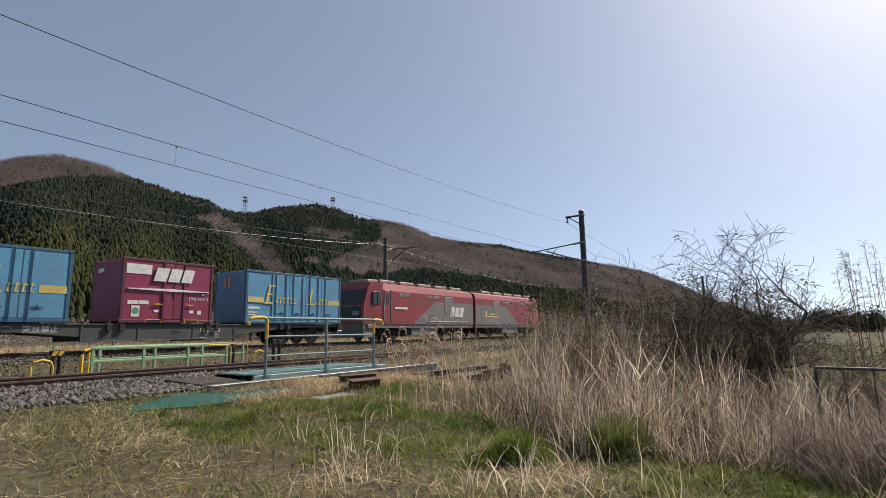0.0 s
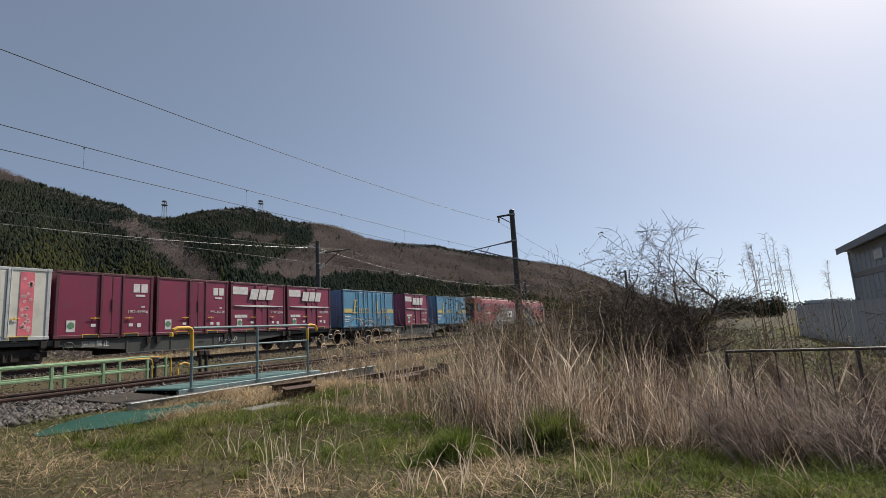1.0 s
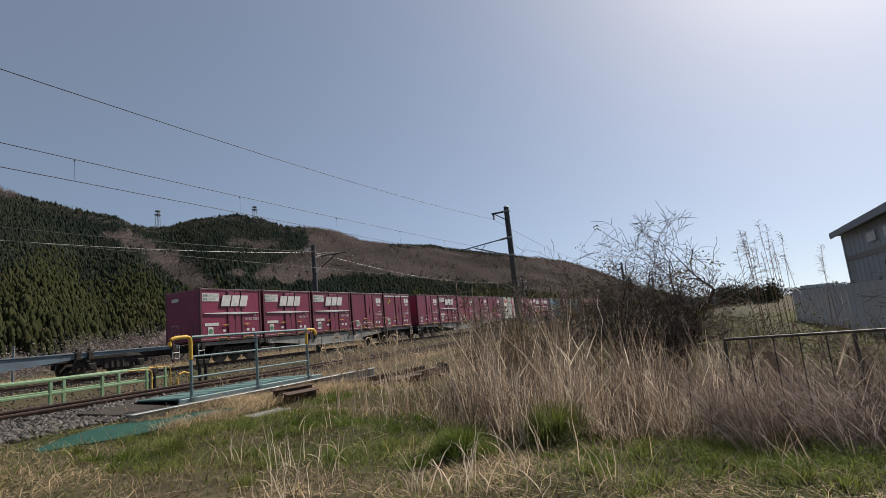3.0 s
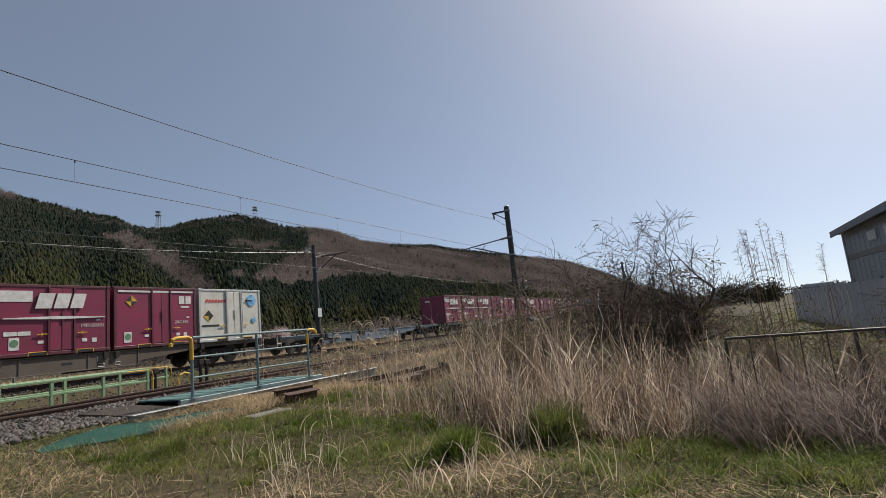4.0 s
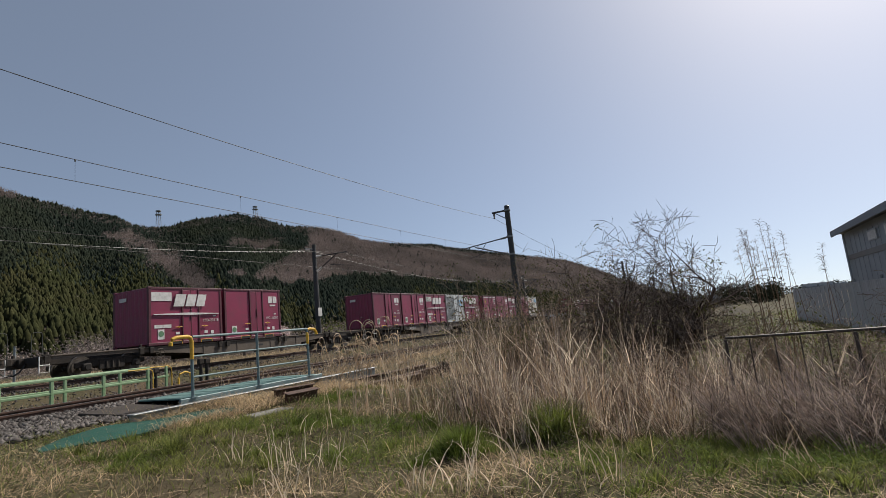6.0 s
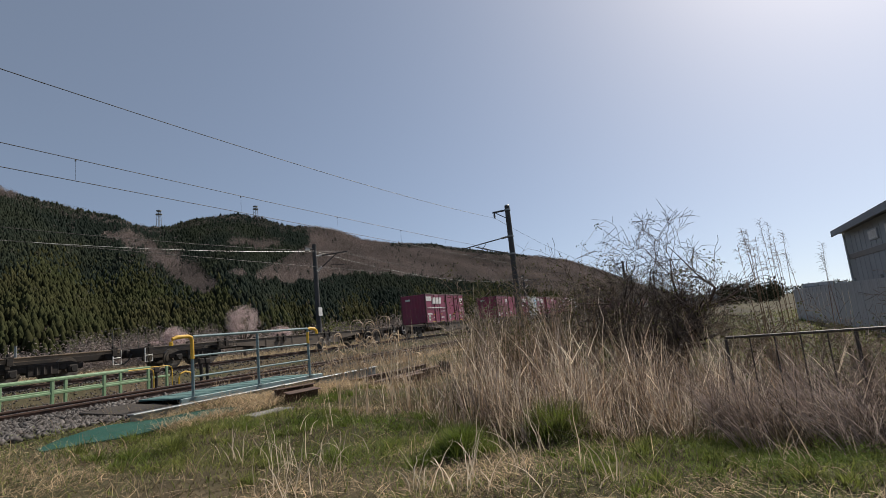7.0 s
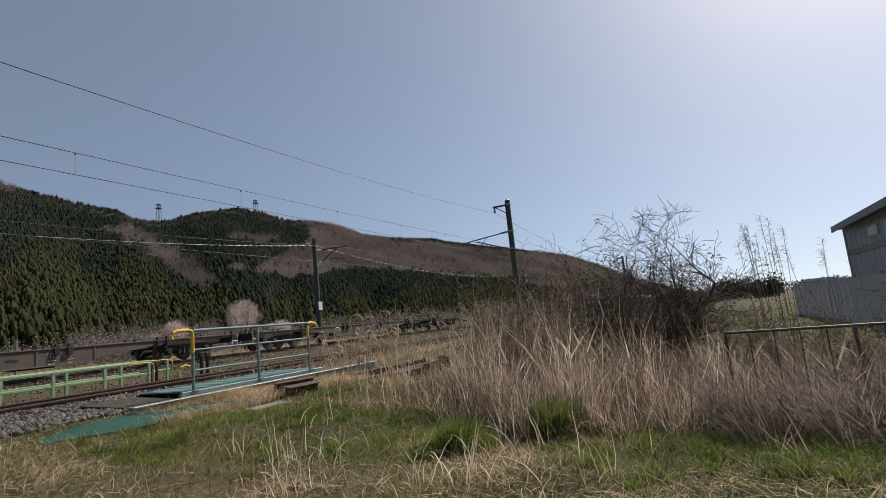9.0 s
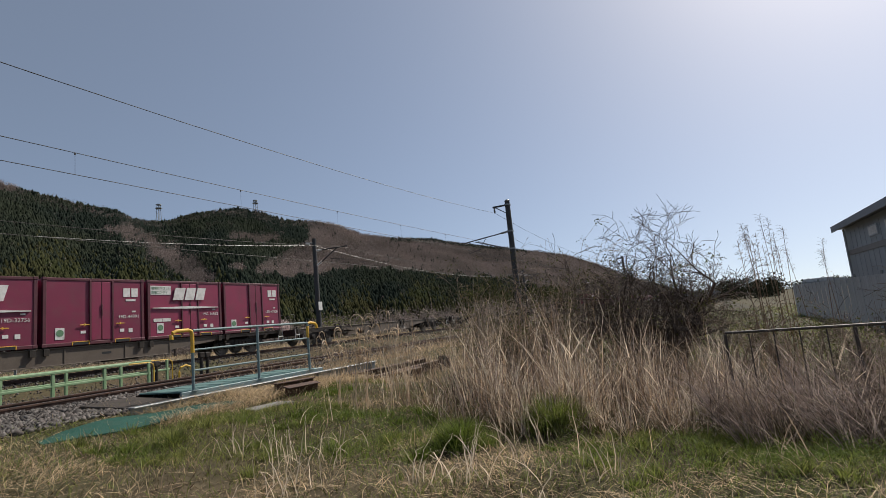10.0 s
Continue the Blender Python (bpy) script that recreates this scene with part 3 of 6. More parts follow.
def make_track(y, head, x0, x1, label):
    track = thing("railway_track", label, "track", pose(0, y, head - 0.153), kind="structure")
    for side in (-1, 1):
        rail = part("rail", lambda: rail_shape(x0, x1), RUST, track, key=("rail", x0, x1), at=pose(0, side * 0.566, 0))
        part("rail_head", lambda: Shape().box(x0, x1, -0.024, 0.024, 0.1525, 0.1555), RAIL_TOP, rail, key=("railtop", x0, x1))
    for i in range(108):
        part("sleeper", lambda: Shape().box(-0.11, 0.11, -1.05, 1.05, -0.14, -0.002, 0.01), SLEEPER, track, key="sleeper", at=pose(1.5 - 0.62 * 8 + 0.62 * i, 0, 0))
    clip = lambda: Shape().box(-0.05, 0.05, -0.035, 0.035, 0.01, 0.05, 0.01).tube([(0, 0, 0.04), (0, 0, 0.075)], 0.014, 6)
    for i in range(34):
        for side in (-1, 1):
            for e in (-1, 1):
                if side == -1 or y > 15:
                    x = 1.5 + i * 0.62
                    part("rail_clip", clip, RUST, track, key="clip", at=pose(x, side * 0.566 + e * 0.095, 0))
    return track


make_track(NEAR_Y, NEAR_HEAD, -300, 900, "rusty near railway track on ballast")
make_track(FAR_Y, FAR_HEAD, -300, 900, "far railway track that carries the freight train")


def make_ballast():
    rng = np.random.default_rng(3)
    base = np.array([(1, 0, 0), (-1, 0, 0), (0, 1, 0), (0, -1, 0), (0, 0, 1), (0, 0, -1)], float)
    tri = np.array([(0, 2, 4), (2, 1, 4), (1, 3, 4), (3, 0, 4), (2, 0, 5), (1, 2, 5), (3, 1, 5), (0, 3, 5)])
    P, R = [], []
    def strew(n, x0, x1, y0, y1, r0, r1, skip=None):
        x = x0 + (x1 - x0) * rng.uniform(0, 1, n) ** 1.5
        y = rng.uniform(y0, y1, n)
        z = ground_z(x, y) + rng.uniform(-0.01, 0.035, n)
        P.append(np.stack([x, y, z], 1))
        R.append(rng.uniform(r0, r1, n))
    strew(6500, 1.5, 7.6, 10.0, 11.6, 0.03, 0.068)
    strew(6000, 1.5, 5.75, 8.95, 10.4, 0.032, 0.072)
    strew(9000, 4.5, 40, 11.0, 13.6, 0.025, 0.05)
    strew(5000, 1.5, 16, 11.7, 13.6, 0.025, 0.05)
    strew(9000, 5, 60, 20.2, 23.5, 0.03, 0.06)
    strew(3000, 7.5, 30, 10.3, 11.6, 0.025, 0.045)
    strew(8000, 5, 50, 13.2, 20.5, 0.02, 0.05)
    P, R = np.concatenate(P), np.concatenate(R)
    n = len(P)
    v = base[None] * rng.uniform(0.55, 1.25, (n, 6, 1)) + rng.normal(0, 0.22, (n, 6, 3))
    a = rng.uniform(0, 6.283, n)
    ca, sa = np.cos(a)[:, None], np.sin(a)[:, None]
    v = np.stack([v[..., 0] * ca - v[..., 1] * sa, v[..., 0] * sa + v[..., 1] * ca, v[..., 2] * 0.8], -1)
    v = v * R[:, None, None] + P[:, None, :]
    raw("ballast", v.reshape(-1, 3), (np.arange(n)[:, None, None] * 6 + tri[None]).reshape(-1, 3), STONE, "grey crushed-stone ballast along the tracks", "ballast")


make_ballast()


def lattice_pole(x, y, top, label):
    return thing("catenary_pole", label, "pole", pose(x, y, float(ground_z(x, y)) - 0.05))


def insulator(s, p, q, r):
    p, q = Vector(p), Vector(q)
    pts, rad = [], []
    for k in range(9):
        pts.append(p.lerp(q, k / 8))
        rad.append(r if k % 2 else r * 0.5)
    return s.tube(pts, rad, 8)


def make_near_pole(x, y, top):
    pole = lattice_pole(x, y, top, "dark concrete catenary pole with a bracket over the near track")
    g = float(ground_z(x, y)) - 0.05
    h = top - g
    part("shaft", Shape().tube([(0, 0, 0), (0, 0, h)], [0.19, 0.15], 14), POLE, pole)
    part("cap", Shape().tube([(0, 0, h), (0, 0, h + 0.06)], [0.16, 0.1], 12), GALV, pole)
    arm = part("feeder_arm", Shape().box(-0.04, 0.04, 0, 0.95, h - 0.3, h - 0.2, 0.01).tube([(0, 0.1, h - 0.75), (0, 0.8, h - 0.28)], 0.03, 6), POLE, pole)
    part("feeder_insulator", insulator(Shape(), (0, 0.85, h - 0.3), (0, 0.85, h - 0.62), 0.07), CONCRETE, arm)
    dy = NEAR_Y - y
    z = 6.55 - g
    br = part("bracket", Shape().tube([(0, 0.15, z), (0, dy + 0.55, z - 0.28)], 0.035, 7).tube([(0, 0.15, z - 1.05), (0, dy - 0.2, z - 0.3)], 0.035, 7).tube([(0, dy - 0.9, z - 0.2), (0, dy - 0.35, z - 0.85)], 0.02, 6).tube([(0, dy - 0.9, z - 0.72), (0, dy + 0.3, z - 0.95)], 0.02, 6), POLE, pole)
    part("bracket_insulator", insulator(Shape(), (0, 0.15, z), (0, 0.6, z - 0.045), 0.08), CONCRETE, br)
    part("bracket_insulator", insulator(Shape(), (0, 0.15, z - 1.05), (0, 0.55, z - 0.9), 0.08), CONCRETE, br)
    for zz in (h - 0.25, z, z - 1.05):
        part("band", Shape().tube([(0, 0, zz - 0.05), (0, 0, zz + 0.05)], 0.19, 12), GALV, pole)
    return pole


def make_far_pole(x, y, top):
    pole = lattice_pole(x, y, top, "dark concrete catenary pole beyond the far track")
    g = float(ground_z(x, y)) - 0.05
    h = top - g
    part("shaft", Shape().tube([(0, 0, 0), (0, 0, h)], [0.2, 0.15], 14), POLE, pole)
    part("notice_plate", Shape().box(-0.2, 0.2, -0.22, -0.2, 2.9, 3.5, 0.01), WHITE, pole, "small white plate")
    z = 7.55 - g
    br = part("bracket", Shape().tube([(0, -0.15, z), (0, -2.9, z - 0.05)], 0.04, 7).tube([(0, -0.15, z - 1.1), (0, -2.0, z - 0.05)], 0.04, 7).tube([(0, -1.4, z - 0.75), (0, -2.6, z - 0.95)], 0.025, 6), POLE, pole)
    part("bracket_insulator", insulator(Shape(), (0, -0.15, z), (0, -0.65, z), 0.09), WHITE, br)
    part("bracket_insulator", insulator(Shape(), (0, -0.15, z - 1.1), (0, -0.6, z - 0.82), 0.09), WHITE, br)
    part("feeder_arm", Shape().box(-1.0, 0.1, -0.05, 0.05, h - 0.4, h - 0.3, 0.01), POLE, pole)
    part("feeder_insulator", insulator(Shape(), (-0.9, 0, h - 0.45), (-0.5, 0, h - 0.45), 0.09), WHITE, pole)
    return pole


POLE_A, POLE_B = (29.03, 9.7), (29.0, 24.5)
for k in (-1, 0, 1, 2):
    make_near_pole(POLE_A[0] + 48 * k, POLE_A[1], 8.4)
    make_far_pole(POLE_B[0] + 48 * k, POLE_B[1], 8.45)


def wire(name, label, r, y, spans, material):
    """spans: (x0, z0, x1, z1, sag)."""
    pts = []
    for x0, z0, x1, z1, sag in spans:
        for k in range(17 if pts == [] else 16):
            t = k / 16 if len(pts) < 17 else (k + 1) / 16
            pts.append((x0 + (x1 - x0) * t, y, z0 + (z1 - z0) * t - 4 * sag * t * (1 - t)))
    w = part(name, Shape().tube(pts, r, 5), material)
    return tagged(w, label, "wire")


def spans(first, step, z, sag, n=5):
    return [(first + step * (k - 1), z, first + step * k, z, sag) for k in range(n)]


wire("feeder_wire", "dark overhead feeder wire strung between poles", 0.009, POLE_A[1] + 0.85, spans(POLE_A[0] - 48, 48, 7.8, 0.86), WIRE)
wire("messenger_wire", "dark messenger wire over the near track", 0.009, NEAR_Y, spans(POLE_A[0] - 48, 48, 6.45, 0.26), WIRE)
wire("contact_wire", "dark contact wire over the near track", 0.009, NEAR_Y, spans(POLE_A[0] - 48, 48, 5.7, 0.02), WIRE)
wire("messenger_wire", "thin messenger wire over the far track", 0.011, FAR_Y, spans(POLE_B[0] - 48, 48, 7.5, 0.8), WIRE)
wire("contact_wire", "thin contact wire over the far track", 0.011, FAR_Y, spans(POLE_B[0] - 48, 48, 6.3, 0.04), WIRE)
wire("feeder_wire", "pale feeder wire on the far poles", 0.009, POLE_B[1], spans(POLE_B[0] - 48, 48, 7.95, 1.25), WIRE_PALE)


def droppers(y, z_mess, sag, z_cont, x_first, r):
    for k in range(-3, 14):
        x = x_first + 4.7 * k * (1 if y < 15 else 1.3)
        t = ((x - POLE_A[0]) % 48) / 48
        z = z_mess - 4 * sag * t * (1 - t)
        tagged(part("dropper", Shape().tube([(x, y, z_cont), (x, y, z)], r, 4).box(x - 0.012, x + 0.012, y - 0.012, y + 0.012, z - 0.05, z), WIRE), "thin hanger between messenger and contact wire", "wire", "hangers")


droppers(NEAR_Y, 6.45, 0.26, 5.7, 6.5, 0.003)
droppers(FAR_Y, 7.5, 0.8, 6.3, 13.0, 0.005)

# ---- the train ----
SLOT, CAR = 3.87, 20.4
FLOOR = 1.02            # container floor above the rail head
MOVERS = []             # (thing, distance of its origin ahead of the first container's front edge)


def slanted(s, x, z, w, h, lean, y=-1.236):
    return s.prism([(x, z), (x + w, z), (x + w + lean, z + h), (x + lean, z + h)], y, y + 0.012)


def emblem_three():
    """Three slanted white blocks: a plain sign in place of the maker's mark."""
    s = Shape()
    y = -1.262
    for x0, w in ((-0.72, 0.5), (-0.14, 0.46), (0.4, 0.44)):
        s.prism([(x0, 1.64), (x0 + w, 1.64), (x0 + w + 0.14, 2.18), (x0 + 0.14, 2.18)], y, y + 0.03)
    return s


def emblem_two(x=1.0, z=1.78):
    """Two white blocks over a short bar."""
    s = Shape()
    y = -1.213
    s.box(x, x + 0.27, y, y + 0.02, z, z + 0.35, 0.004)
    s.box(x + 0.33, x + 0.6, y, y + 0.02, z, z + 0.35, 0.004)
    s.box(x + 0.1, x + 0.5, y, y + 0.02, z - 0.17, z - 0.09)
    return s


def box_body(L, ribs=True):
    def make():
        s = Shape().box(-L / 2 + 0.03, L / 2 - 0.03, -1.2, 1.2, 0.06, 2.47, 0.02)
        return s
    return make


def posts(L):
    def one():
        return Shape().box(-0.06, 0.06, -0.06, 0.06, 0, 2.5, 0.012).box(-0.075, 0.075, -0.07, 0.07, 0, 0.12, 0.01).box(-0.075, 0.075, -0.07, 0.07, 2.4, 2.503, 0.01)
    return one


def container_base(name, L, paint, frame_paint, label, group, door_edges):
    c = thing(name, label, "container", group=group)
    part("body", box_body(L), paint, c, key=("body", L))
    for e in (-1, 1):
        def corrugated():
            edge = [(0.0 if (k // 2) % 2 else 0.022, -1.09 + 2.18 * k / 31) for k in range(32)]
            return Shape().prism(edge + [(-0.03, 1.09), (-0.03, -1.09)], 0.16, 2.38, "z")
        part("end_wall", corrugated, paint, c, key="corrugated", at=pose(e * (L / 2 - 0.028), 0, 0, 0, 0, 0 if e > 0 else 180))
    for sx in (-1, 1):
        for sy in (-1, 1):
            part("corner_post", posts(L), frame_paint, c, key="corner", at=pose(sx * (L / 2 - 0.062), sy * 1.163, 0))
    for sy in (-1, 1):
        part("top_rail", lambda: Shape().box(-L / 2 + 0.1, L / 2 - 0.1, -0.045, 0.045, 2.39, 2.49, 0.012), frame_paint, c, key=("top", L), at=pose(0, sy * 1.178, 0))
        part("bottom_rail", lambda: Shape().box(-L / 2 + 0.1, L / 2 - 0.1, -0.045, 0.045, 0.0, 0.12, 0.012), frame_paint, c, key=("bottom", L), at=pose(0, sy * 1.178, 0))
    part("roof", lambda: Shape().box(-L / 2 + 0.12, L / 2 - 0.12, -1.1, 1.1, 2.465, 2.485, 0.005), frame_paint, c, key=("roof", L))
    for x0, x1 in door_edges:
        door = part("door", lambda: Shape().box(x0, x1, -1.222, -1.195, 0.15, 2.36, 0.008), paint, c, key=("door", x0, x1))
        part("door_seal", lambda: Shape().box(x0 - 0.022, x0 - 0.002, -1.226, -1.2, 0.15, 2.36), frame_paint, door, key=("seal", x0))
    return c


def small_fittings(c, paint, rods, handles, pockets=True):
    for x in rods:
        rod = part("locking_rod", lambda: Shape().tube([(0, -1.245, 0.1), (0, -1.245, 2.42)], 0.017, 6), paint, c, key="rod", at=pose(x, 0, 0))
        for z in (0.3, 1.2, 2.1):
            part("rod_guide", lambda: Shape().box(-0.04, 0.04, -1.258, -1.222, -0.03, 0.03, 0.006), paint, rod, key="guide", at=pose(0, 0, z))
    for x in handles:
        part("handle", lambda: Shape().box(-0.17, 0.17, -1.262, -1.236, 0.72, 0.75, 0.006).box(-0.02, 0.02, -1.262, -1.222, 0.69, 0.78, 0.006), YELLOW, c, "yellow door handle", key="handle", at=pose(x, 0, 0))
    if pockets:
        for x in (-0.6, 0.95):
            part("fork_pocket", lambda: Shape().box(-0.3, 0.3, -1.232, -1.2, 0.115, 0.14, 0.004).box(-0.3, -0.275, -1.232, -1.2, 0.0, 0.13, 0.004).box(0.275, 0.3, -1.232, -1.2, 0.0, 0.13, 0.004), YELLOW, c, "yellow rim of the fork pocket", key="pocket", at=pose(x, 0, 0))
            part("pocket_opening", lambda: Shape().box(-0.26, 0.26, -1.2265, -1.2, 0.015, 0.11), BLACK, c, key="slot", at=pose(x, 0, 0))


def mid_bars(c, paint):
    """The two raised door posts and the latch between them."""
    for x in (-0.27, 0.57):
        part("door_post", lambda: Shape().box(-0.035, 0.035, -1.252, -1.2, 0.1, 2.42, 0.008), paint, c, key="door_post", at=pose(x, 0, 0))
    part("latch", lambda: Shape().box(0.13, 0.19, -1.256, -1.215, 1.05, 1.5, 0.012), paint, c, key="latch")


def maroon(kind, number="", slogan=False, stripe=False, diamond=False):
    """kind: 'three' (three-stroke emblem and white line) or 'two' (small emblem)."""
    if kind == "three":
        label = "maroon steel freight container with white slanted emblem and line"
    elif stripe:
        label = "maroon steel freight container with a white band under the roof"
    else:
        label = "plain maroon steel freight container with a small white emblem"
    c = container_base("freight_container", 3.715, MAROON, MAROON_DARK, label, "twelve-foot containers", [(-0.22, 0.14), (0.17, 0.53)])
    small_fittings(c, MAROON_DARK, (), (-0.48, 0.84))
    mid_bars(c, MAROON_DARK)
    if kind == "three":
        part("emblem", emblem_three, WHITE, c, "white slanted strokes", key="three")
        part("white_line", lambda: Shape().prism([(-1.65, 1.29), (0.0, 1.25), (1.65, 1.28), (1.65, 1.31), (0.0, 1.36), (-1.65, 1.32)], -1.26, -1.2), WHITE, c, key="line")
        part("notice_panel", lambda: Shape().box(-1.72, -0.78, -1.216, -1.195, 1.88, 2.26), WHITE, c, "white notice panel", key="panel")
        part("owner_mark", lambda: Shape().box(-1.6, -1.22, -1.213, -1.195, 0.72, 0.86).box(-1.2, -0.82, -1.213, -1.195, 0.72, 0.86), WHITE, c, key="owner")
        if slogan:
            writing("環境にやさしい", 0.13, GREEN_LABEL, c, -1.69, -1.219, 2.11)
            writing("鉄道コンテナ", 0.13, GREEN_LABEL, c, -1.69, -1.219, 1.93)
    else:
        part("emblem", emblem_two, WHITE, c, "white angular emblem", key="two")
    if stripe:
        part("white_band", lambda: Shape().box(-1.7, 1.7, -1.229, -1.19, 2.27, 2.35), WHITE, c, key="band")
    if diamond:
        part("hazard_diamond", lambda: Shape().prism([(-1.4, 1.9), (-1.15, 1.65), (-0.9, 1.9), (-1.15, 2.15)], -1.216, -1.203), YELLOW, c, "yellow and black diamond", key="diamond")
        part("diamond_shade", lambda: Shape().prism([(-1.4, 1.9), (-1.15, 1.9), (-1.15, 2.15)], -1.22, -1.214).prism([(-0.9, 1.9), (-1.15, 1.9), (-1.15, 1.65)], -1.22, -1.214), BLACK, c, key="diamond_b")
    if number:
        writing(number, 0.19, WHITE, c, 0.78, -1.213, 0.93, "number")
    part("emblem_plate", lambda: Shape().box(-1.45, -1.15, -1.213, -1.195, 0.24, 0.66), WHITE, c, key="eplate")
    part("green_emblem", lambda: Shape().disc(-1.3, -1.214, 0.47, 0.125, 0.012, 14), GREEN_LABEL, c, key="egreen")
    for i, (x0, x1, y, z0, z1) in enumerate(((0.85, 1.02, -1.213, 0.4, 0.52), (1.2, 1.36, -1.213, 0.36, 0.52), (1.35, 1.5, -1.213, 1.16, 1.22), (-0.6, -0.42, -1.213, 0.42, 0.52))):
        part("data_plate", lambda: Shape().box(x0, x1, y, y + 0.018, z0, z1), WHITE, c, key=("data", i))
    # small sign on the closed end
    part("end_mark", lambda: Shape().box(-1.885, -1.87, 0.25, 0.72, 2.0, 2.16), WHITE, c, key="endmark")
    return c


def liner():
    L = 6.058
    c = container_base("freight_container", L, BLUE, BLUE_DARK, "sky-blue twenty-foot freight container with yellow band", "twenty-foot containers", [(-1.55, -0.52), (-0.5, 0.53), (0.55, 1.58), (1.6, 2.85)])
    small_fittings(c, BLUE_DARK, (-1.35, -0.75, -0.28, 0.3, 0.78, 1.35, 1.85), (), False)
    for x in (-1.0, 0.0, 1.0, 2.1):
        part("handle", lambda: Shape().box(-0.2, 0.2, -1.262, -1.236, 0.5, 0.53, 0.006).box(-0.03, 0.03, -1.262, -1.222, 0.46, 0.57, 0.006), BLUE_DARK, c, key="bhandle", at=pose(x, 0, 0))
    part("yellow_band", lambda: Shape().box(-2.9, -2.05, -1.232, -1.2, 0.98, 1.24).box(2.1, 2.9, -1.232, -1.2, 0.98, 1.24), GOLD, c, key="yband")
    def strokes():
        s = Shape()
        for x, h in ((-1.95, 0.9), (0.7, 0.86)):
            slanted(s, x, 0.94, 0.12, h, 0.2)
            slanted(s, x - 0.1, 0.94, 0.5, 0.07, 0.02, -1.238)
        slanted(s, -1.75, 1.77, 0.4, 0.07, 0.02)
        slanted(s, -1.8, 1.36, 0.26, 0.06, 0.02)
        for x in (-1.35, -1.13, -0.91, -0.69, -0.47, -0.25, 1.22, 1.42, 1.62, 1.82):
            slanted(s, x, 0.98, 0.05, 0.3, 0.06)
            slanted(s, x + 0.02, 1.2, 0.13, 0.045, 0.01, -1.238)
            slanted(s, x, 0.98, 0.12, 0.045, 0.01, -1.238)
        return s
    part("emblem", strokes, GOLD, c, "yellow slanted strokes", key="lstrokes")
    part("number_block", lambda: Shape().box(-2.85, -2.25, -1.213, -1.2, 0.68, 0.78).box(-2.85, -2.35, -1.213, -1.2, 0.5, 0.55).box(-2.85, -2.45, -1.213, -1.2, 0.38, 0.43), WHITE, c, key="lbars")
    part("end_mark", lambda: Shape().prism([(0.3, 1.7), (0.42, 1.7), (0.42, 2.2), (0.3, 2.2)], -3.06, -3.048, "x").prism([(-0.05, 1.7), (0.1, 1.7), (0.1, 2.2), (-0.05, 2.2)], -3.06, -3.048, "x"), GOLD, c, key="lend")
    return c


def cream(style):
    labels = {"flower": "cream freight container with a pink flowered band", "globe": "cream freight container with a blue globe emblem", "vent": "weathered silver ventilated freight container"}
    paint = SILVER if style == "vent" else CREAM
    c = container_base("freight_container", 3.715, paint, SILVER, labels[style], "twelve-foot containers", [(-0.22, 0.14), (0.17, 0.53)])
    small_fittings(c, SILVER, (-0.33, 0.63), (-0.55, 0.8))
    mid_bars(c, SILVER)
    if style == "vent":
        for k in range(6):
            part("rib", lambda: Shape().box(-0.03, 0.03, -1.25, -1.2, 0.2, 2.3, 0.008), paint, c, key="rib", at=pose(-1.65 + 0.22 * k, 0, 0))
        part("blue_band", lambda: Shape().box(0.65, 1.7, -1.232, -1.2, 1.95, 2.02).box(0.4, 1.7, -1.232, -1.2, 1.85, 1.88), BLUE_LABEL, c, key="vband")
        part("blue_mark", lambda: Shape().box(0.9, 1.35, -1.232, -1.2, 1.45, 1.65), BLUE_LABEL, c, key="vmark")
    else:
        part("hazard_diamond", lambda: Shape().prism([(-1.62, 1.22), (-1.34, 0.94), (-1.06, 1.22), (-1.34, 1.5)], -1.216, -1.19), YELLOW, c, "yellow and black diamond", key="cdiamond")
        part("diamond_shade", lambda: Shape().prism([(-1.6, 1.22), (-1.34, 1.22), (-1.34, 1.48)], -1.22, -1.214).prism([(-1.08, 1.22), (-1.34, 1.22), (-1.34, 1.48)], -1.22, -1.214).prism([(-1.08, 1.22), (-1.34, 1.22), (-1.34, 0.96)], -1.22, -1.214), BLACK, c, key="cdiamond_b")
        part("number_block", lambda: Shape().box(-1.7, -0.75, -1.213, -1.195, 0.72, 0.8), BLACK, c, key="cbars")
        def red():
            s = Shape()
            for k in range(3 if style == "flower" else 7):
                w = 0.2 if style == "flower" else 0.11
                slanted(s, -1.5 + k * (w + 0.06), 1.85, w, 0.26 if style == "flower" else 0.14, 0.05, -1.216)
            return s
        part("emblem", red, RED_LABEL, c, "red slanted strokes", key=("cred", style))
    if style == "flower":
        part("pink_band", lambda: Shape().box(0.92, 1.34, -1.214, -1.19, 0.17, 2.34), PINK, c, "pink flowered band", key="pband")
        def petals():
            s, rng = Shape(), random.Random(4)
            for k in range(26):
                x, z = 0.98 + rng.random() * 0.3, 0.25 + rng.random() * 2.0
                for a in range(5):
                    s.disc(x + 0.035 * math.cos(a * 1.257), -1.216, z + 0.035 * math.sin(a * 1.257), 0.026, 0.006, 6)
            return s
        tagged(part("petals", petals, PALE_PINK, c, key="petals"), kind="stuff")
    if style == "globe":
        part("globe", lambda: Shape().disc(1.25, -1.228, 1.95, 0.29, 0.016, 24), BLUE_LABEL, c, "round blue emblem", key="globe")
        part("globe_mark", lambda: Shape().box(0.85, 1.3, -1.242, -1.232, 1.9, 1.98), BLACK, c, key="gmark")
        part("seal_mark", lambda: Shape().disc(1.35, -1.228, 0.95, 0.13, 0.012, 14), BLUE_LABEL, c, key="gseal")
    return c


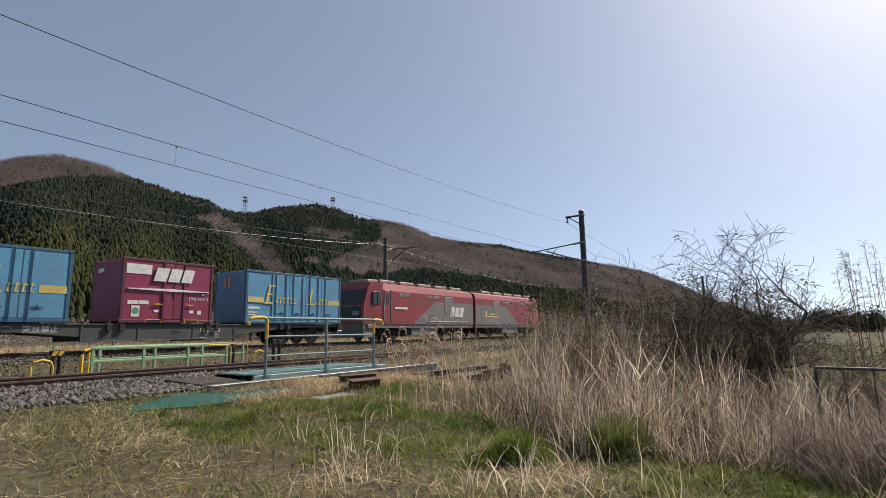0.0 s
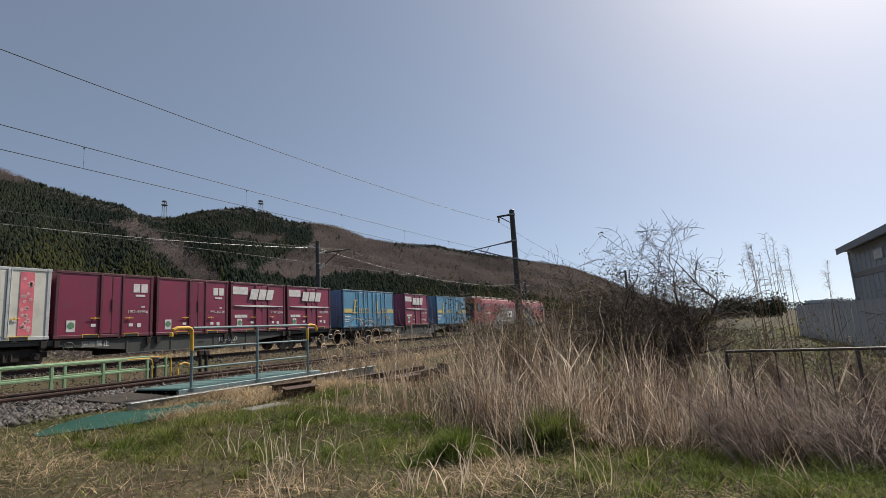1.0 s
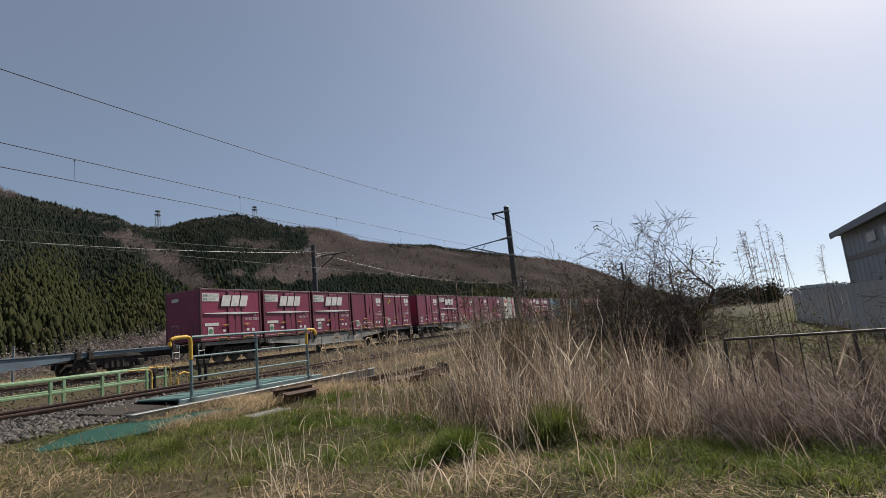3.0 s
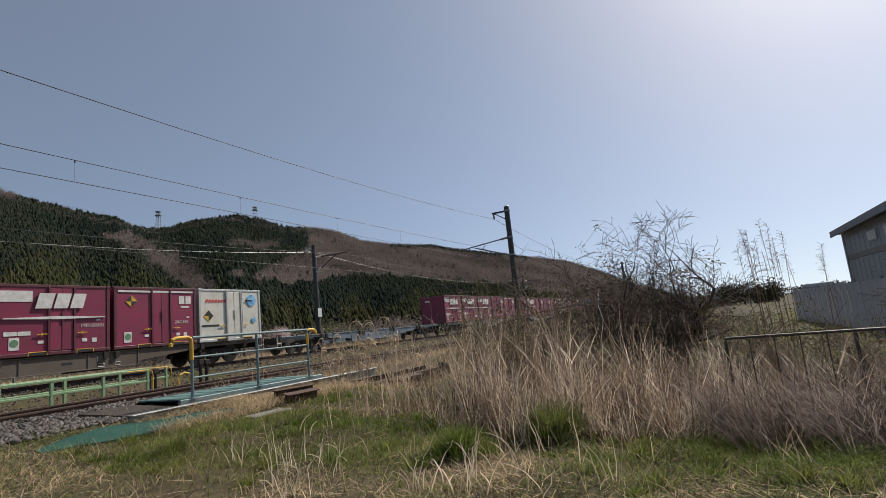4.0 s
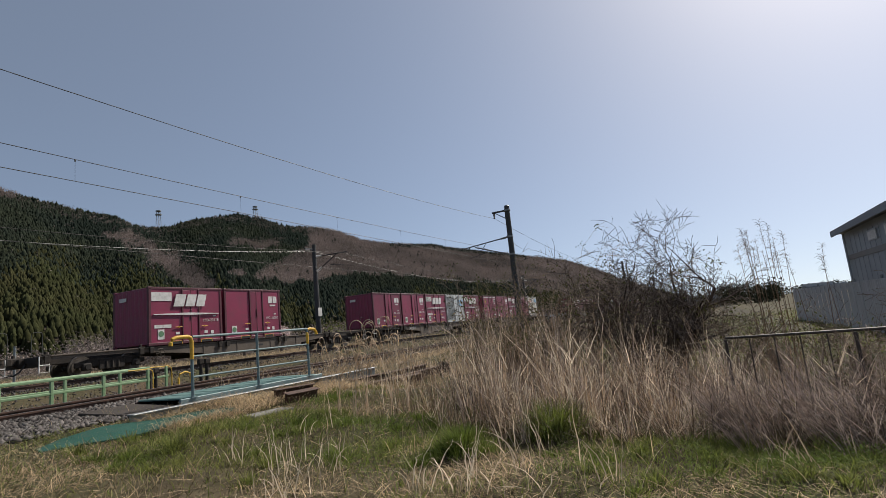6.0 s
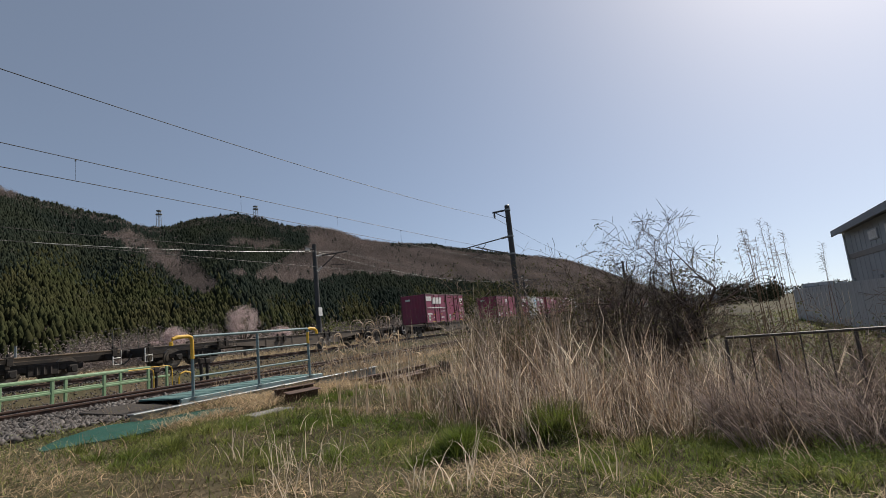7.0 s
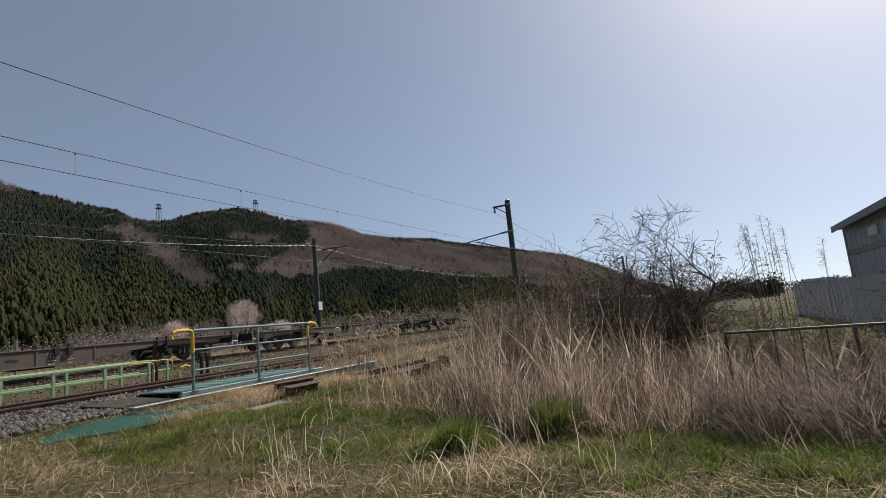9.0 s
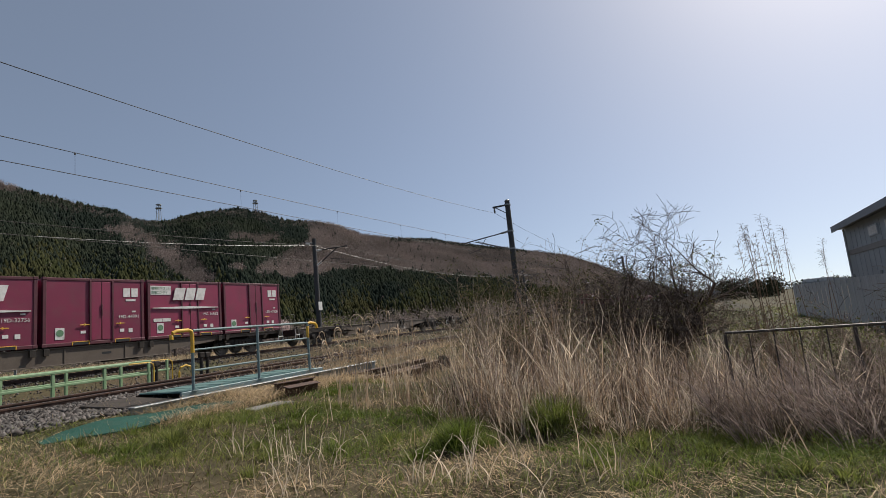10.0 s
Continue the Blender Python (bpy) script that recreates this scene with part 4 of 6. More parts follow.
def bogie(wagon, x, paint):
    b = part("bogie", lambda: Shape().box(-1.35, 1.35, -0.98, -0.88, 0.42, 0.62, 0.03).box(-1.35, 1.35, 0.88, 0.98, 0.42, 0.62, 0.03).box(-0.25, 0.25, -0.95, 0.95, 0.36, 0.72, 0.04).box(-0.5, 0.5, -1.02, -0.9, 0.28, 0.7, 0.05).prism([(-1.3, 0.6), (-0.9, 0.72), (0.9, 0.72), (1.3, 0.6)], -0.97, -0.9), UNDER, wagon, key="bogie", at=pose(x, 0, 0))
    for sx in (-0.95, 0.95):
        for sy in (-1, 1):
            def wheel():
                return Shape().disc(0, 0, 0.43, 0.43, 0.1, 24).disc(0, -0.03, 0.43, 0.34, 0.09, 24).disc(0, -0.1, 0.43, 0.12, 0.12, 14)
            part("wheel", wheel, TREAD, b, key="wheel", at=pose(sx, sy * 0.58, 0))
            part("axle_box", lambda: Shape().box(-0.16, 0.16, -0.1, 0.1, 0.3, 0.58, 0.04).disc(0, -0.12, 0.43, 0.1, 0.06, 14), UNDER, b, key="axlebox", at=pose(sx, sy * 0.98, 0))
        part("axle", lambda: Shape().tube([(0, -0.7, 0.43), (0, 0.7, 0.43)], 0.07, 8), UNDER, b, key="axle", at=pose(sx, 0, 0))
    for k in (-0.22, 0, 0.22):
        part("bolster_spring", lambda: Shape().tube([(0, -0.95, 0.3 + 0.03 * i) for i in range(2)], 0.08, 8).tube([(0, -0.99, 0.34), (0, -0.99, 0.6)], 0.07, 8), UNDER, b, key="spring", at=pose(k, 0, 0))
    return b


def sill():
    top, s = 0.98, Shape()
    poly = [(-9.7, top), (9.7, top), (9.7, 0.84), (6.2, 0.82), (3.06, 0.52), (3.06, 0.36), (-3.06, 0.36), (-3.06, 0.52), (-6.2, 0.82), (-9.7, 0.84)]
    s.prism(poly, -0.02, 0.02)
    s.box(-9.7, 9.7, -0.06, 0.06, 0.94, 0.985, 0.008)
    s.box(-3.06, 3.06, -0.06, 0.06, 0.35, 0.385, 0.008)
    return s


def wagon(paint, label, text="", note=False):
    w = thing("flat_wagon", label, "railway wagon", group="container flat wagons")
    for sy in (-1, 1):
        part("side_sill", sill, paint, w, key="sill", at=pose(0, sy * 1.12, 0))
    part("centre_sill", lambda: Shape().box(-9.9, 9.9, -0.28, 0.28, 0.64, 0.93, 0.02), UNDER, w, key="csill")
    for x in (-9.66, -6, -4, -2, 0, 2, 4, 6, 9.66):
        part("cross_beam", lambda: Shape().box(-0.07, 0.07, -1.1, 1.1, 0.6, 0.96, 0.015), UNDER, w, key="beam", at=pose(x, 0, 0))
    for k in range(5):
        for e in (-1, 1):
            x = (2 - k) * SLOT + e * 1.72
            for sy in (-1, 1):
                part("container_lock", lambda: Shape().box(-0.13, 0.13, -0.09, 0.09, 0.96, 1.015, 0.01).box(-0.04, 0.04, -0.06, 0.06, 1.0, 1.12, 0.015).box(-0.09, 0.09, -0.13, -0.06, 0.72, 0.96, 0.01), UNDER, w, key="lock", at=pose(x, sy * 1.1, 0))
    for x in (-3.03, -1.1, 1.1, 3.03):
        part("web_stiffener", lambda: Shape().box(-0.03, 0.03, -1.16, -1.13, 0.37, 0.95, 0.005), paint, w, key="stiff", at=pose(x, 0, 0))
    for x in (-7.1, 7.1):
        bogie(w, x, paint)
    for e in (-1, 1):
        part("coupler", lambda: Shape().box(0, 0.42, -0.12, 0.12, 0.72, 0.98, 0.03).box(0.3, 0.55, -0.18, 0.18, 0.7, 1.0, 0.04), UNDER, w, key="coupler", at=pose(e * 9.72, 0, 0, 0, 0, 0 if e > 0 else 180))
        part("brake_hose", lambda: Shape().tube([(0, 0, 0.75), (0.15, -0.02, 0.5), (0.35, 0, 0.38), (0.5, 0, 0.42)], 0.03, 7), BLACK, w, key="hose", at=pose(e * 9.75, -0.4, 0, 0, 0, 0 if e > 0 else 180))
        part("step", lambda: Shape().tube([(0, 0, 0.95), (0, 0, 0.4), (0.32, 0, 0.4), (0.32, 0, 0.95)], 0.02, 6).tube([(0, 0, 0.65), (0.32, 0, 0.65)], 0.02, 6), WHITE, w, key="step", at=pose(e * 9.55 - 0.16, -1.2, 0))
    for e in (-1, 1):
        part("end_handrail", lambda: Shape().tube([(0, 0, 0.95), (0, 0, 1.72), (0.03, 0, 1.79), (0.1, 0, 1.82), (0.24, 0, 1.82), (0.31, 0, 1.79), (0.34, 0, 1.72), (0.34, 0, 0.7)], 0.012, 6), OLIVE_FRAME, w, key="end_handrail", at=pose(e * 9.68 - 0.17, -0.98, 0))
    part("handbrake_wheel", lambda: Shape().tube([(0.19 * math.cos(a * 0.5236), -1.2, 0.7 + 0.19 * math.sin(a * 0.5236)) for a in range(13)], 0.016, 6).tube([(-0.19, -1.2, 0.7), (0.19, -1.2, 0.7)], 0.012, 5).tube([(0, -1.2, 0.51), (0, -1.2, 0.89)], 0.012, 5), paint, w, key="handwheel", at=pose(-5.2, 0, 0))
    part("air_tank", lambda: Shape().tube([(-0.7, 0, 0.5), (0.7, 0, 0.5)], 0.2, 12), UNDER, w, key="tank", at=pose(1.2, -0.62, 0))
    part("brake_gear", lambda: Shape().box(-0.5, 0.5, -0.9, -0.5, 0.4, 0.75, 0.04), UNDER, w, key="gear", at=pose(-2.4, 0, 0))
    for i, (x0, x1, z0, z1) in enumerate(((0.2, 0.55, 0.62, 0.7), (-2.5, -2.3, 0.42, 0.48))):
        part("lever_slot", lambda: Shape().box(x0, x1, -1.146, -1.14, z0, z1), BLACK, w, key=("slot_w", i))
    if text:
        writing(text, 0.3, FADED if paint in (TAN_FRAME, BROWN_FRAME) else WHITE, w, 1.35, -1.144, 0.62, "number")
        for i, (x, wd) in enumerate(((1.45, 0.25), (2.1, 0.2))):
            part("data_frame", lambda: Shape().tube([(x, -1.144, 0.43), (x + wd, -1.144, 0.43), (x + wd, -1.144, 0.54), (x, -1.144, 0.54), (x, -1.144, 0.43)], 0.008, 4), WHITE, w, key=("dframe", i))
    if note:
        writing("突放禁止", 0.26, WHITE, w, -4.75, -1.144, 0.7)
    return w


def place(ob, ahead, lift):
    MOVERS.append((ob, ahead, FAR_HEAD + lift))


FRONT_TO_MID = 2 * SLOT + 3.715 / 2


def car(index, w, load):
    mid = -CAR * index - FRONT_TO_MID
    place(w, mid, 0.0)
    for slot, c in load:
        place(c, mid + (2 - (slot - 1)) * SLOT, FLOOR)


def build_train():
    car(0, wagon(OLIVE_FRAME, "dark olive container flat wagon with white lettering", "104-929", True), [(1.315, liner()), (3, maroon("three", "19G-16314")), (4.685, liner())])
    car(1, wagon(OLIVE_FRAME, "dark olive container flat wagon with white lettering", "104-5007", True), [(1, maroon("three", "19D-19895")), (2, maroon("three", "V19C-5245")), (3, maroon("two", "19D-46834")), (4, maroon("two", "19D-49956")), (5, cream("flower"))])
    car(2, wagon(GREY_FRAME, "light grey container flat wagon", "107-2071"), [(1, maroon("two", "19D-50664")), (2, maroon("two", "19D-46820")), (3, maroon("two", "19D-44805")), (4, maroon("three", "19D-40672", True)), (5, maroon("two", "V19C-9486"))])
    car(3, wagon(GREY_FRAME, "light grey container flat wagon", "107-2065"), [(1, maroon("two", "20D-9089", stripe=True, diamond=True)), (2, maroon("two", "19D-42531")), (3, maroon("three", "19D-32003", True)), (4, maroon("three", "19D-3817", True)), (5, maroon("three", "V19C-7854", True))])
    car(4, wagon(BLUE_FRAME, "empty blue-grey container flat wagon", "104-597"), [])
    car(5, wagon(BROWN_FRAME, "rusty brown container flat wagon", "101-15"), [(1, cream("globe")), (2, maroon("two", "20G-583", stripe=True, diamond=True)), (3, maroon("three", "19D-20601")), (4, maroon("two", "19D-44957")), (5, maroon("two", "20G-1394", stripe=True, diamond=True))])
    car(6, wagon(BROWN_FRAME, "rusty brown container flat wagon", "100-15", True), [(1, maroon("three", "19G-16192", True)), (2, cream("vent")), (3, maroon("three", "19G-16909", True)), (4, maroon("two", "19D-42558")), (5, maroon("two", "19G-22655"))])
    car(7, wagon(BROWN_FRAME, "rusty brown container flat wagon, partly loaded", ""), [(3, maroon("two", "19D-31050")), (4, maroon("three", "19D-20118"))])
    car(8, wagon(BROWN_FRAME, "empty rusty brown container flat wagon", "106-856"), [])
    car(9, wagon(TAN_FRAME, "empty rust-tan container flat wagon", "106-256"), [])
    car(10, wagon(BROWN_FRAME, "empty rusty brown container flat wagon", "101-44"), [])
    car(11, wagon(BROWN_FRAME, "empty rusty brown container flat wagon", "100-44"), [])
    car(12, wagon(BROWN_FRAME, "rusty brown container flat wagon", ""), [(1, maroon("two", "19D-47628")), (2, maroon("three", "19G-16832", True)), (3, maroon("two", "19D-44991")), (4, maroon("three", "19D-32756")), (5, maroon("two", "19D-40031"))])
    place(locomotive(), 1.7, 0.0)


def locomotive():
    """Two coupled bodies; the origin is at the rear end, on the rail head."""
    loco = thing("electric_locomotive", "red and grey two-unit electric freight locomotive", "locomotive")
    half = 12.3
    for unit, x0 in ((0, 0.0), (1, half + 0.4)):
        x1 = x0 + half
        cab, out = (x0, -1) if unit == 0 else (x1, 1)
        inner = x1 if unit == 0 else x0
        def body():
            s = Shape()
            sec = [(-1.42, 1.0), (-1.42, 3.05), (-1.3, 3.4), (-1.0, 3.55), (1.0, 3.55), (1.3, 3.4), (1.42, 3.05), (1.42, 1.0)]
            return s.prism(sec, min(cab - out * 1.6, inner), max(cab - out * 1.6, inner), "x")
        b = part("body", body, RED, loco)
        def nose():
            s = Shape()
            a, c = cab - out * 1.6, cab
            side = [(a, 1.0), (c, 1.0), (c - out * 0.03, 2.1), (c - out * 0.4, 3.15), (c - out * 0.6, 3.5), (a, 3.55)]
            v = [(x, y * (1.0 if abs(x - a) < 0.01 else 0.93), z) for y in (-1.42, 1.42) for x, z in side]
            n = len(side)
            return s.add(v, [tuple(range(n)), tuple(range(2 * n - 1, n - 1, -1))] + [(i, i + n, (i + 1) % n + n, (i + 1) % n) for i in range(n)])
        nose_part = part("cab", nose, RED, loco)
        lo, hi = cab - out * 0.055, cab - out * 0.37
        glass = [(x + out * k, y, z) for k in (0.015, -0.03) for x, y, z in ((lo, -1.22, 2.16), (lo, 1.22, 2.16), (hi, 1.18, 3.08), (hi, -1.18, 3.08))]
        part("windscreen", Shape().add(glass, [(0, 1, 2, 3), (4, 7, 6, 5), (0, 4, 5, 1), (1, 5, 6, 2), (2, 6, 7, 3), (3, 7, 4, 0)]), GLASS_DARK, nose_part, "dark windscreen")
        part("nose_panel", Shape().box(min(cab, cab + out * 0.02), max(cab, cab + out * 0.02), -1.1, 1.1, 1.35, 2.05, 0.01), BLACK, nose_part, "black nose panel")
        for sy in (-0.75, 0.75):
            part("headlight", Shape().box(min(cab + out * 0.02, cab + out * 0.06), max(cab + out * 0.02, cab + out * 0.06), sy - 0.25, sy + 0.25, 1.55, 1.78, 0.02), GALV, nose_part, "pale lamp cluster")
        xs = sorted((cab - out * 0.72, cab - out * 1.45))
        for a, c in ((xs[0], (xs[0] + xs[1]) / 2 - 0.02), ((xs[0] + xs[1]) / 2 + 0.02, xs[1])):
            part("side_window", Shape().box(a, c, -1.432, -1.35, 2.2, 2.95, 0.02), GLASS_DARK, nose_part)
        xs = sorted((cab - out * 1.75, cab - out * 2.3))
        door = part("cab_door", Shape().box(xs[0], xs[1], -1.435, -1.4, 1.1, 3.05, 0.01), RED, loco)
        part("door_window", Shape().box(xs[0] + 0.12, xs[1] - 0.12, -1.442, -1.43, 2.2, 2.85, 0.01), GLASS_DARK, door)
        part("door_frame", Shape().box(xs[0] - 0.05, xs[0] - 0.01, -1.44, -1.4, 1.1, 3.1).box(xs[1] + 0.01, xs[1] + 0.05, -1.44, -1.4, 1.1, 3.1), BLACK, door)
        # grey flash that widens towards the joint
        xa, xb = cab - out * 4.6, inner - out * 0.0
        flash = [(xa, 1.02), (xb, 1.02), (xb, 2.55), (cab - out * 7.2, 2.55)]
        part("grey_flash", Shape().prism(flash, -1.43, -1.415), LOCO_GREY, loco, "grey diagonal flash")
        part("grey_skirt", Shape().box(min(cab - out * 0.3, inner), max(cab - out * 0.3, inner), -1.38, -1.3, 0.78, 1.0, 0.01), LOCO_GREY, loco)
        for k, w in ((3.2, 0.45), (3.75, 0.45), (6.2, 0.7), (6.95, 0.7)):
            xs = sorted((cab - out * k, cab - out * (k + w)))
            part("vent", Shape().box(xs[0], xs[1], -1.436, -1.4, 2.75, 2.95, 0.008), LOCO_GREY, loco)
        xs = sorted((cab - out * 8.3, cab - out * 9.5))
        grille = part("side_grille", Shape().box(xs[0], xs[1], -1.44, -1.4, 1.75, 2.95, 0.01), LOCO_GREY, loco)
        for k in range(7):
            part("louvre", lambda: Shape().box(0, 1.1, -1.452, -1.43, -0.03, 0.03, 0.006), LOCO_GREY, grille, key="louvre", at=pose(xs[0] + 0.05, 0, 1.87 + 0.16 * k))
        part("solebar", Shape().box(x0 + 0.1, x1 - 0.1, -1.25, 1.25, 0.72, 1.0, 0.02), UNDER, loco)
        for bx in (x0 + 2.6, x0 + half - 2.6):
            bogie(loco, bx, UNDER)
        part("underfloor_box", Shape().box(x0 + 4.6, x0 + 7.6, -1.3, 1.3, 0.25, 0.8, 0.04), LOCO_GREY, loco)
        part("pilot", Shape().prism([(min(cab - out * 0.1, cab - out * 0.9), 0.25), (max(cab - out * 0.1, cab - out * 0.9), 0.25), (max(cab, cab - out * 0.9), 1.0), (min(cab, cab - out * 0.9), 1.0)], -1.3, 1.3), LOCO_GREY, loco)
        part("roof_walk", Shape().box(x0 + 1.8, x1 - 0.3, -0.7, 0.7, 3.55, 3.62, 0.01), ROOF_GREY, loco)
        for k in range(5):
            part("roof_cover", lambda: Shape().box(-0.75, 0.75, -0.95, 0.95, 0, 0.22, 0.05), ROOF_GREY, loco, key="rcover", at=pose(x0 + 2.6 + k * 2.0, 0, 3.55))
        part("cab_roof_unit", Shape().box(min(cab - out * 0.9, cab - out * 2.2), max(cab - out * 0.9, cab - out * 2.2), -0.8, 0.8, 3.5, 3.75, 0.05), ROOF_GREY, loco, "dusty tan roof unit")
    part("gangway", Shape().box(half, half + 0.4, -1.1, 1.1, 1.0, 3.3, 0.02), BLACK, loco)
    def strokes():
        s = Shape()
        for k in (0, 0.62, 1.24):
            s.prism([(9.0 + k, 1.55), (9.5 + k, 1.55), (9.7 + k, 2.25), (9.2 + k, 2.25)], -1.452, -1.444)
        return s
    part("emblem", strokes, WHITE, loco, "white slanted strokes")
    part("name_mark", Shape().box(14.2, 14.5, -1.452, -1.44, 1.6, 2.1).box(14.6, 16.4, -1.452, -1.44, 1.6, 1.72).box(15.0, 16.2, -1.452, -1.44, 1.8, 1.92), GOLD, loco, "gold lettering bars")
    part("number_block", Shape().box(2.75, 4.0, -1.452, -1.42, 1.95, 2.08), WHITE, loco)
    part("white_line", Shape().box(6.0, 11.5, -1.452, -1.442, 1.18, 1.23), WHITE, loco)
    for x in (9.2, 15.8):
        pan = part("pantograph", Shape().tube([(x - 0.9, -0.4, 3.75), (x + 0.5, -0.5, 4.25), (x - 0.2, -0.55, 4.75)], 0.03, 6).tube([(x - 0.9, 0.4, 3.75), (x + 0.5, 0.5, 4.25), (x - 0.2, 0.55, 4.75)], 0.03, 6).tube([(x + 0.9, -0.4, 3.75), (x - 0.5, -0.5, 4.25), (x + 0.2, -0.55, 4.75)], 0.03, 6).tube([(x + 0.9, 0.4, 3.75), (x - 0.5, 0.5, 4.25), (x + 0.2, 0.55, 4.75)], 0.03, 6).box(x - 1.0, x + 1.0, -0.6, 0.6, 3.68, 3.76, 0.02), UNDER, loco)
        part("collector_head", Shape().tube([(x - 0.15, -0.95, 4.7), (x - 0.15, -0.6, 4.8), (x - 0.15, 0.6, 4.8), (x - 0.15, 0.95, 4.7)], 0.03, 6).tube([(x + 0.15, -0.95, 4.7), (x + 0.15, -0.6, 4.8), (x + 0.15, 0.6, 4.8), (x + 0.15, 0.95, 4.7)], 0.03, 6), UNDER, pan)
        for sx in (-0.9, 0.9):
            part("roof_insulator", insulator(Shape(), (x + sx, -0.5, 3.55), (x + sx, -0.5, 3.75), 0.08), WHITE, pan)
    for sx in (0, 1):
        part("handrail", lambda: Shape().tube([(0, -1.46, 1.2), (0, -1.46, 2.4)], 0.018, 6), WHITE, loco, key="lhand", at=pose(1.68 if sx else 2.4, 0, 0))
    return loco


build_train()

# ---- trackside: walkway, railings, mat, fence, shed ----
def bent_rail(s, pts, r, n=10):
    return s.tube(pts, r, n)


def make_walkway():
    """Painted steel footway on a girder beside the near track, over the culvert."""
    deck = thing("steel_footway", "teal-painted steel footway on a girder beside the track", "footway", pose(0, 0, 0))
    for k in range(8):
        x0 = 6.75 + k * 0.47
        part("deck_plate", lambda: Shape().box(0, 0.462, 0, 1.42, -0.018, 0.012, 0.004).box(0.06, 0.4, 0.1, 1.3, 0.012, 0.018, 0.002), TEAL, deck, key="deckplate", at=pose(x0, 9.0, 0.765))
    part("edge_channel", Shape().box(6.6, 10.6, 8.93, 8.98, 0.68, 0.775, 0.006), TEAL_POST, deck)
    part("girder", Shape().box(5.5, 12.6, 8.7, 8.72, 0.36, 0.7).box(5.5, 12.6, 8.62, 8.8, 0.68, 0.705, 0.006).box(5.5, 12.6, 8.62, 8.8, 0.35, 0.375, 0.006), GALV, deck, "galvanised girder")
    part("far_girder", Shape().box(6.7, 10.6, 10.4, 10.44, 0.42, 0.745, 0.006), RUST, deck)
    for x in (7.9, 9.0, 10.1):
        part("girder_stiffener", Shape().box(x, x + 0.012, 8.64, 8.7, 0.375, 0.68), GALV, deck)
    for x in (6.9, 10.45):
        part("bearing_block", Shape().box(x - 0.3, x + 0.3, 8.6, 10.6, 0.1, 0.42, 0.03), CONCRETE, deck)
    rail = thing("handrail", "grey-teal tubular handrail with yellow ends on the footway", "railing", pose(0, 8.96, 0.77))
    for x in (6.88, 8.52, 10.15):
        part("post", lambda: Shape().tube([(0, 0, 0), (0, 0, 1.13)], 0.03, 10).box(-0.06, 0.06, -0.06, 0.06, 0.0, 0.012), TEAL_POST, rail, key="railpost", at=pose(x, 0, 0))
    for z, r in ((1.145, 0.028), (0.77, 0.02), (0.38, 0.02)):
        part("top_tube" if z > 1 else "mid_tube", Shape().tube([(6.9, 0, z), (10.15, 0, z)], r, 10), TEAL_POST, rail)
    part("yellow_end", Shape().tube([(6.88, 0, 0.72), (6.88, 0, 1.06), (6.86, 0, 1.13), (6.8, 0, 1.155), (6.55, 0, 1.15), (6.47, 0, 1.12), (6.44, 0, 1.06), (6.44, 0, 1.0)], 0.036, 12), YELLOW, rail, "yellow-painted bent tube end")
    part("yellow_end", Shape().tube([(10.15, 0, 0.78), (10.15, 0, 1.06), (10.17, 0, 1.13), (10.24, 0, 1.15), (10.42, 0, 1.13), (10.48, 0, 1.08), (10.5, 0, 1.0)], 0.034, 12), YELLOW, rail, "yellow-painted bent tube end")


make_walkway()


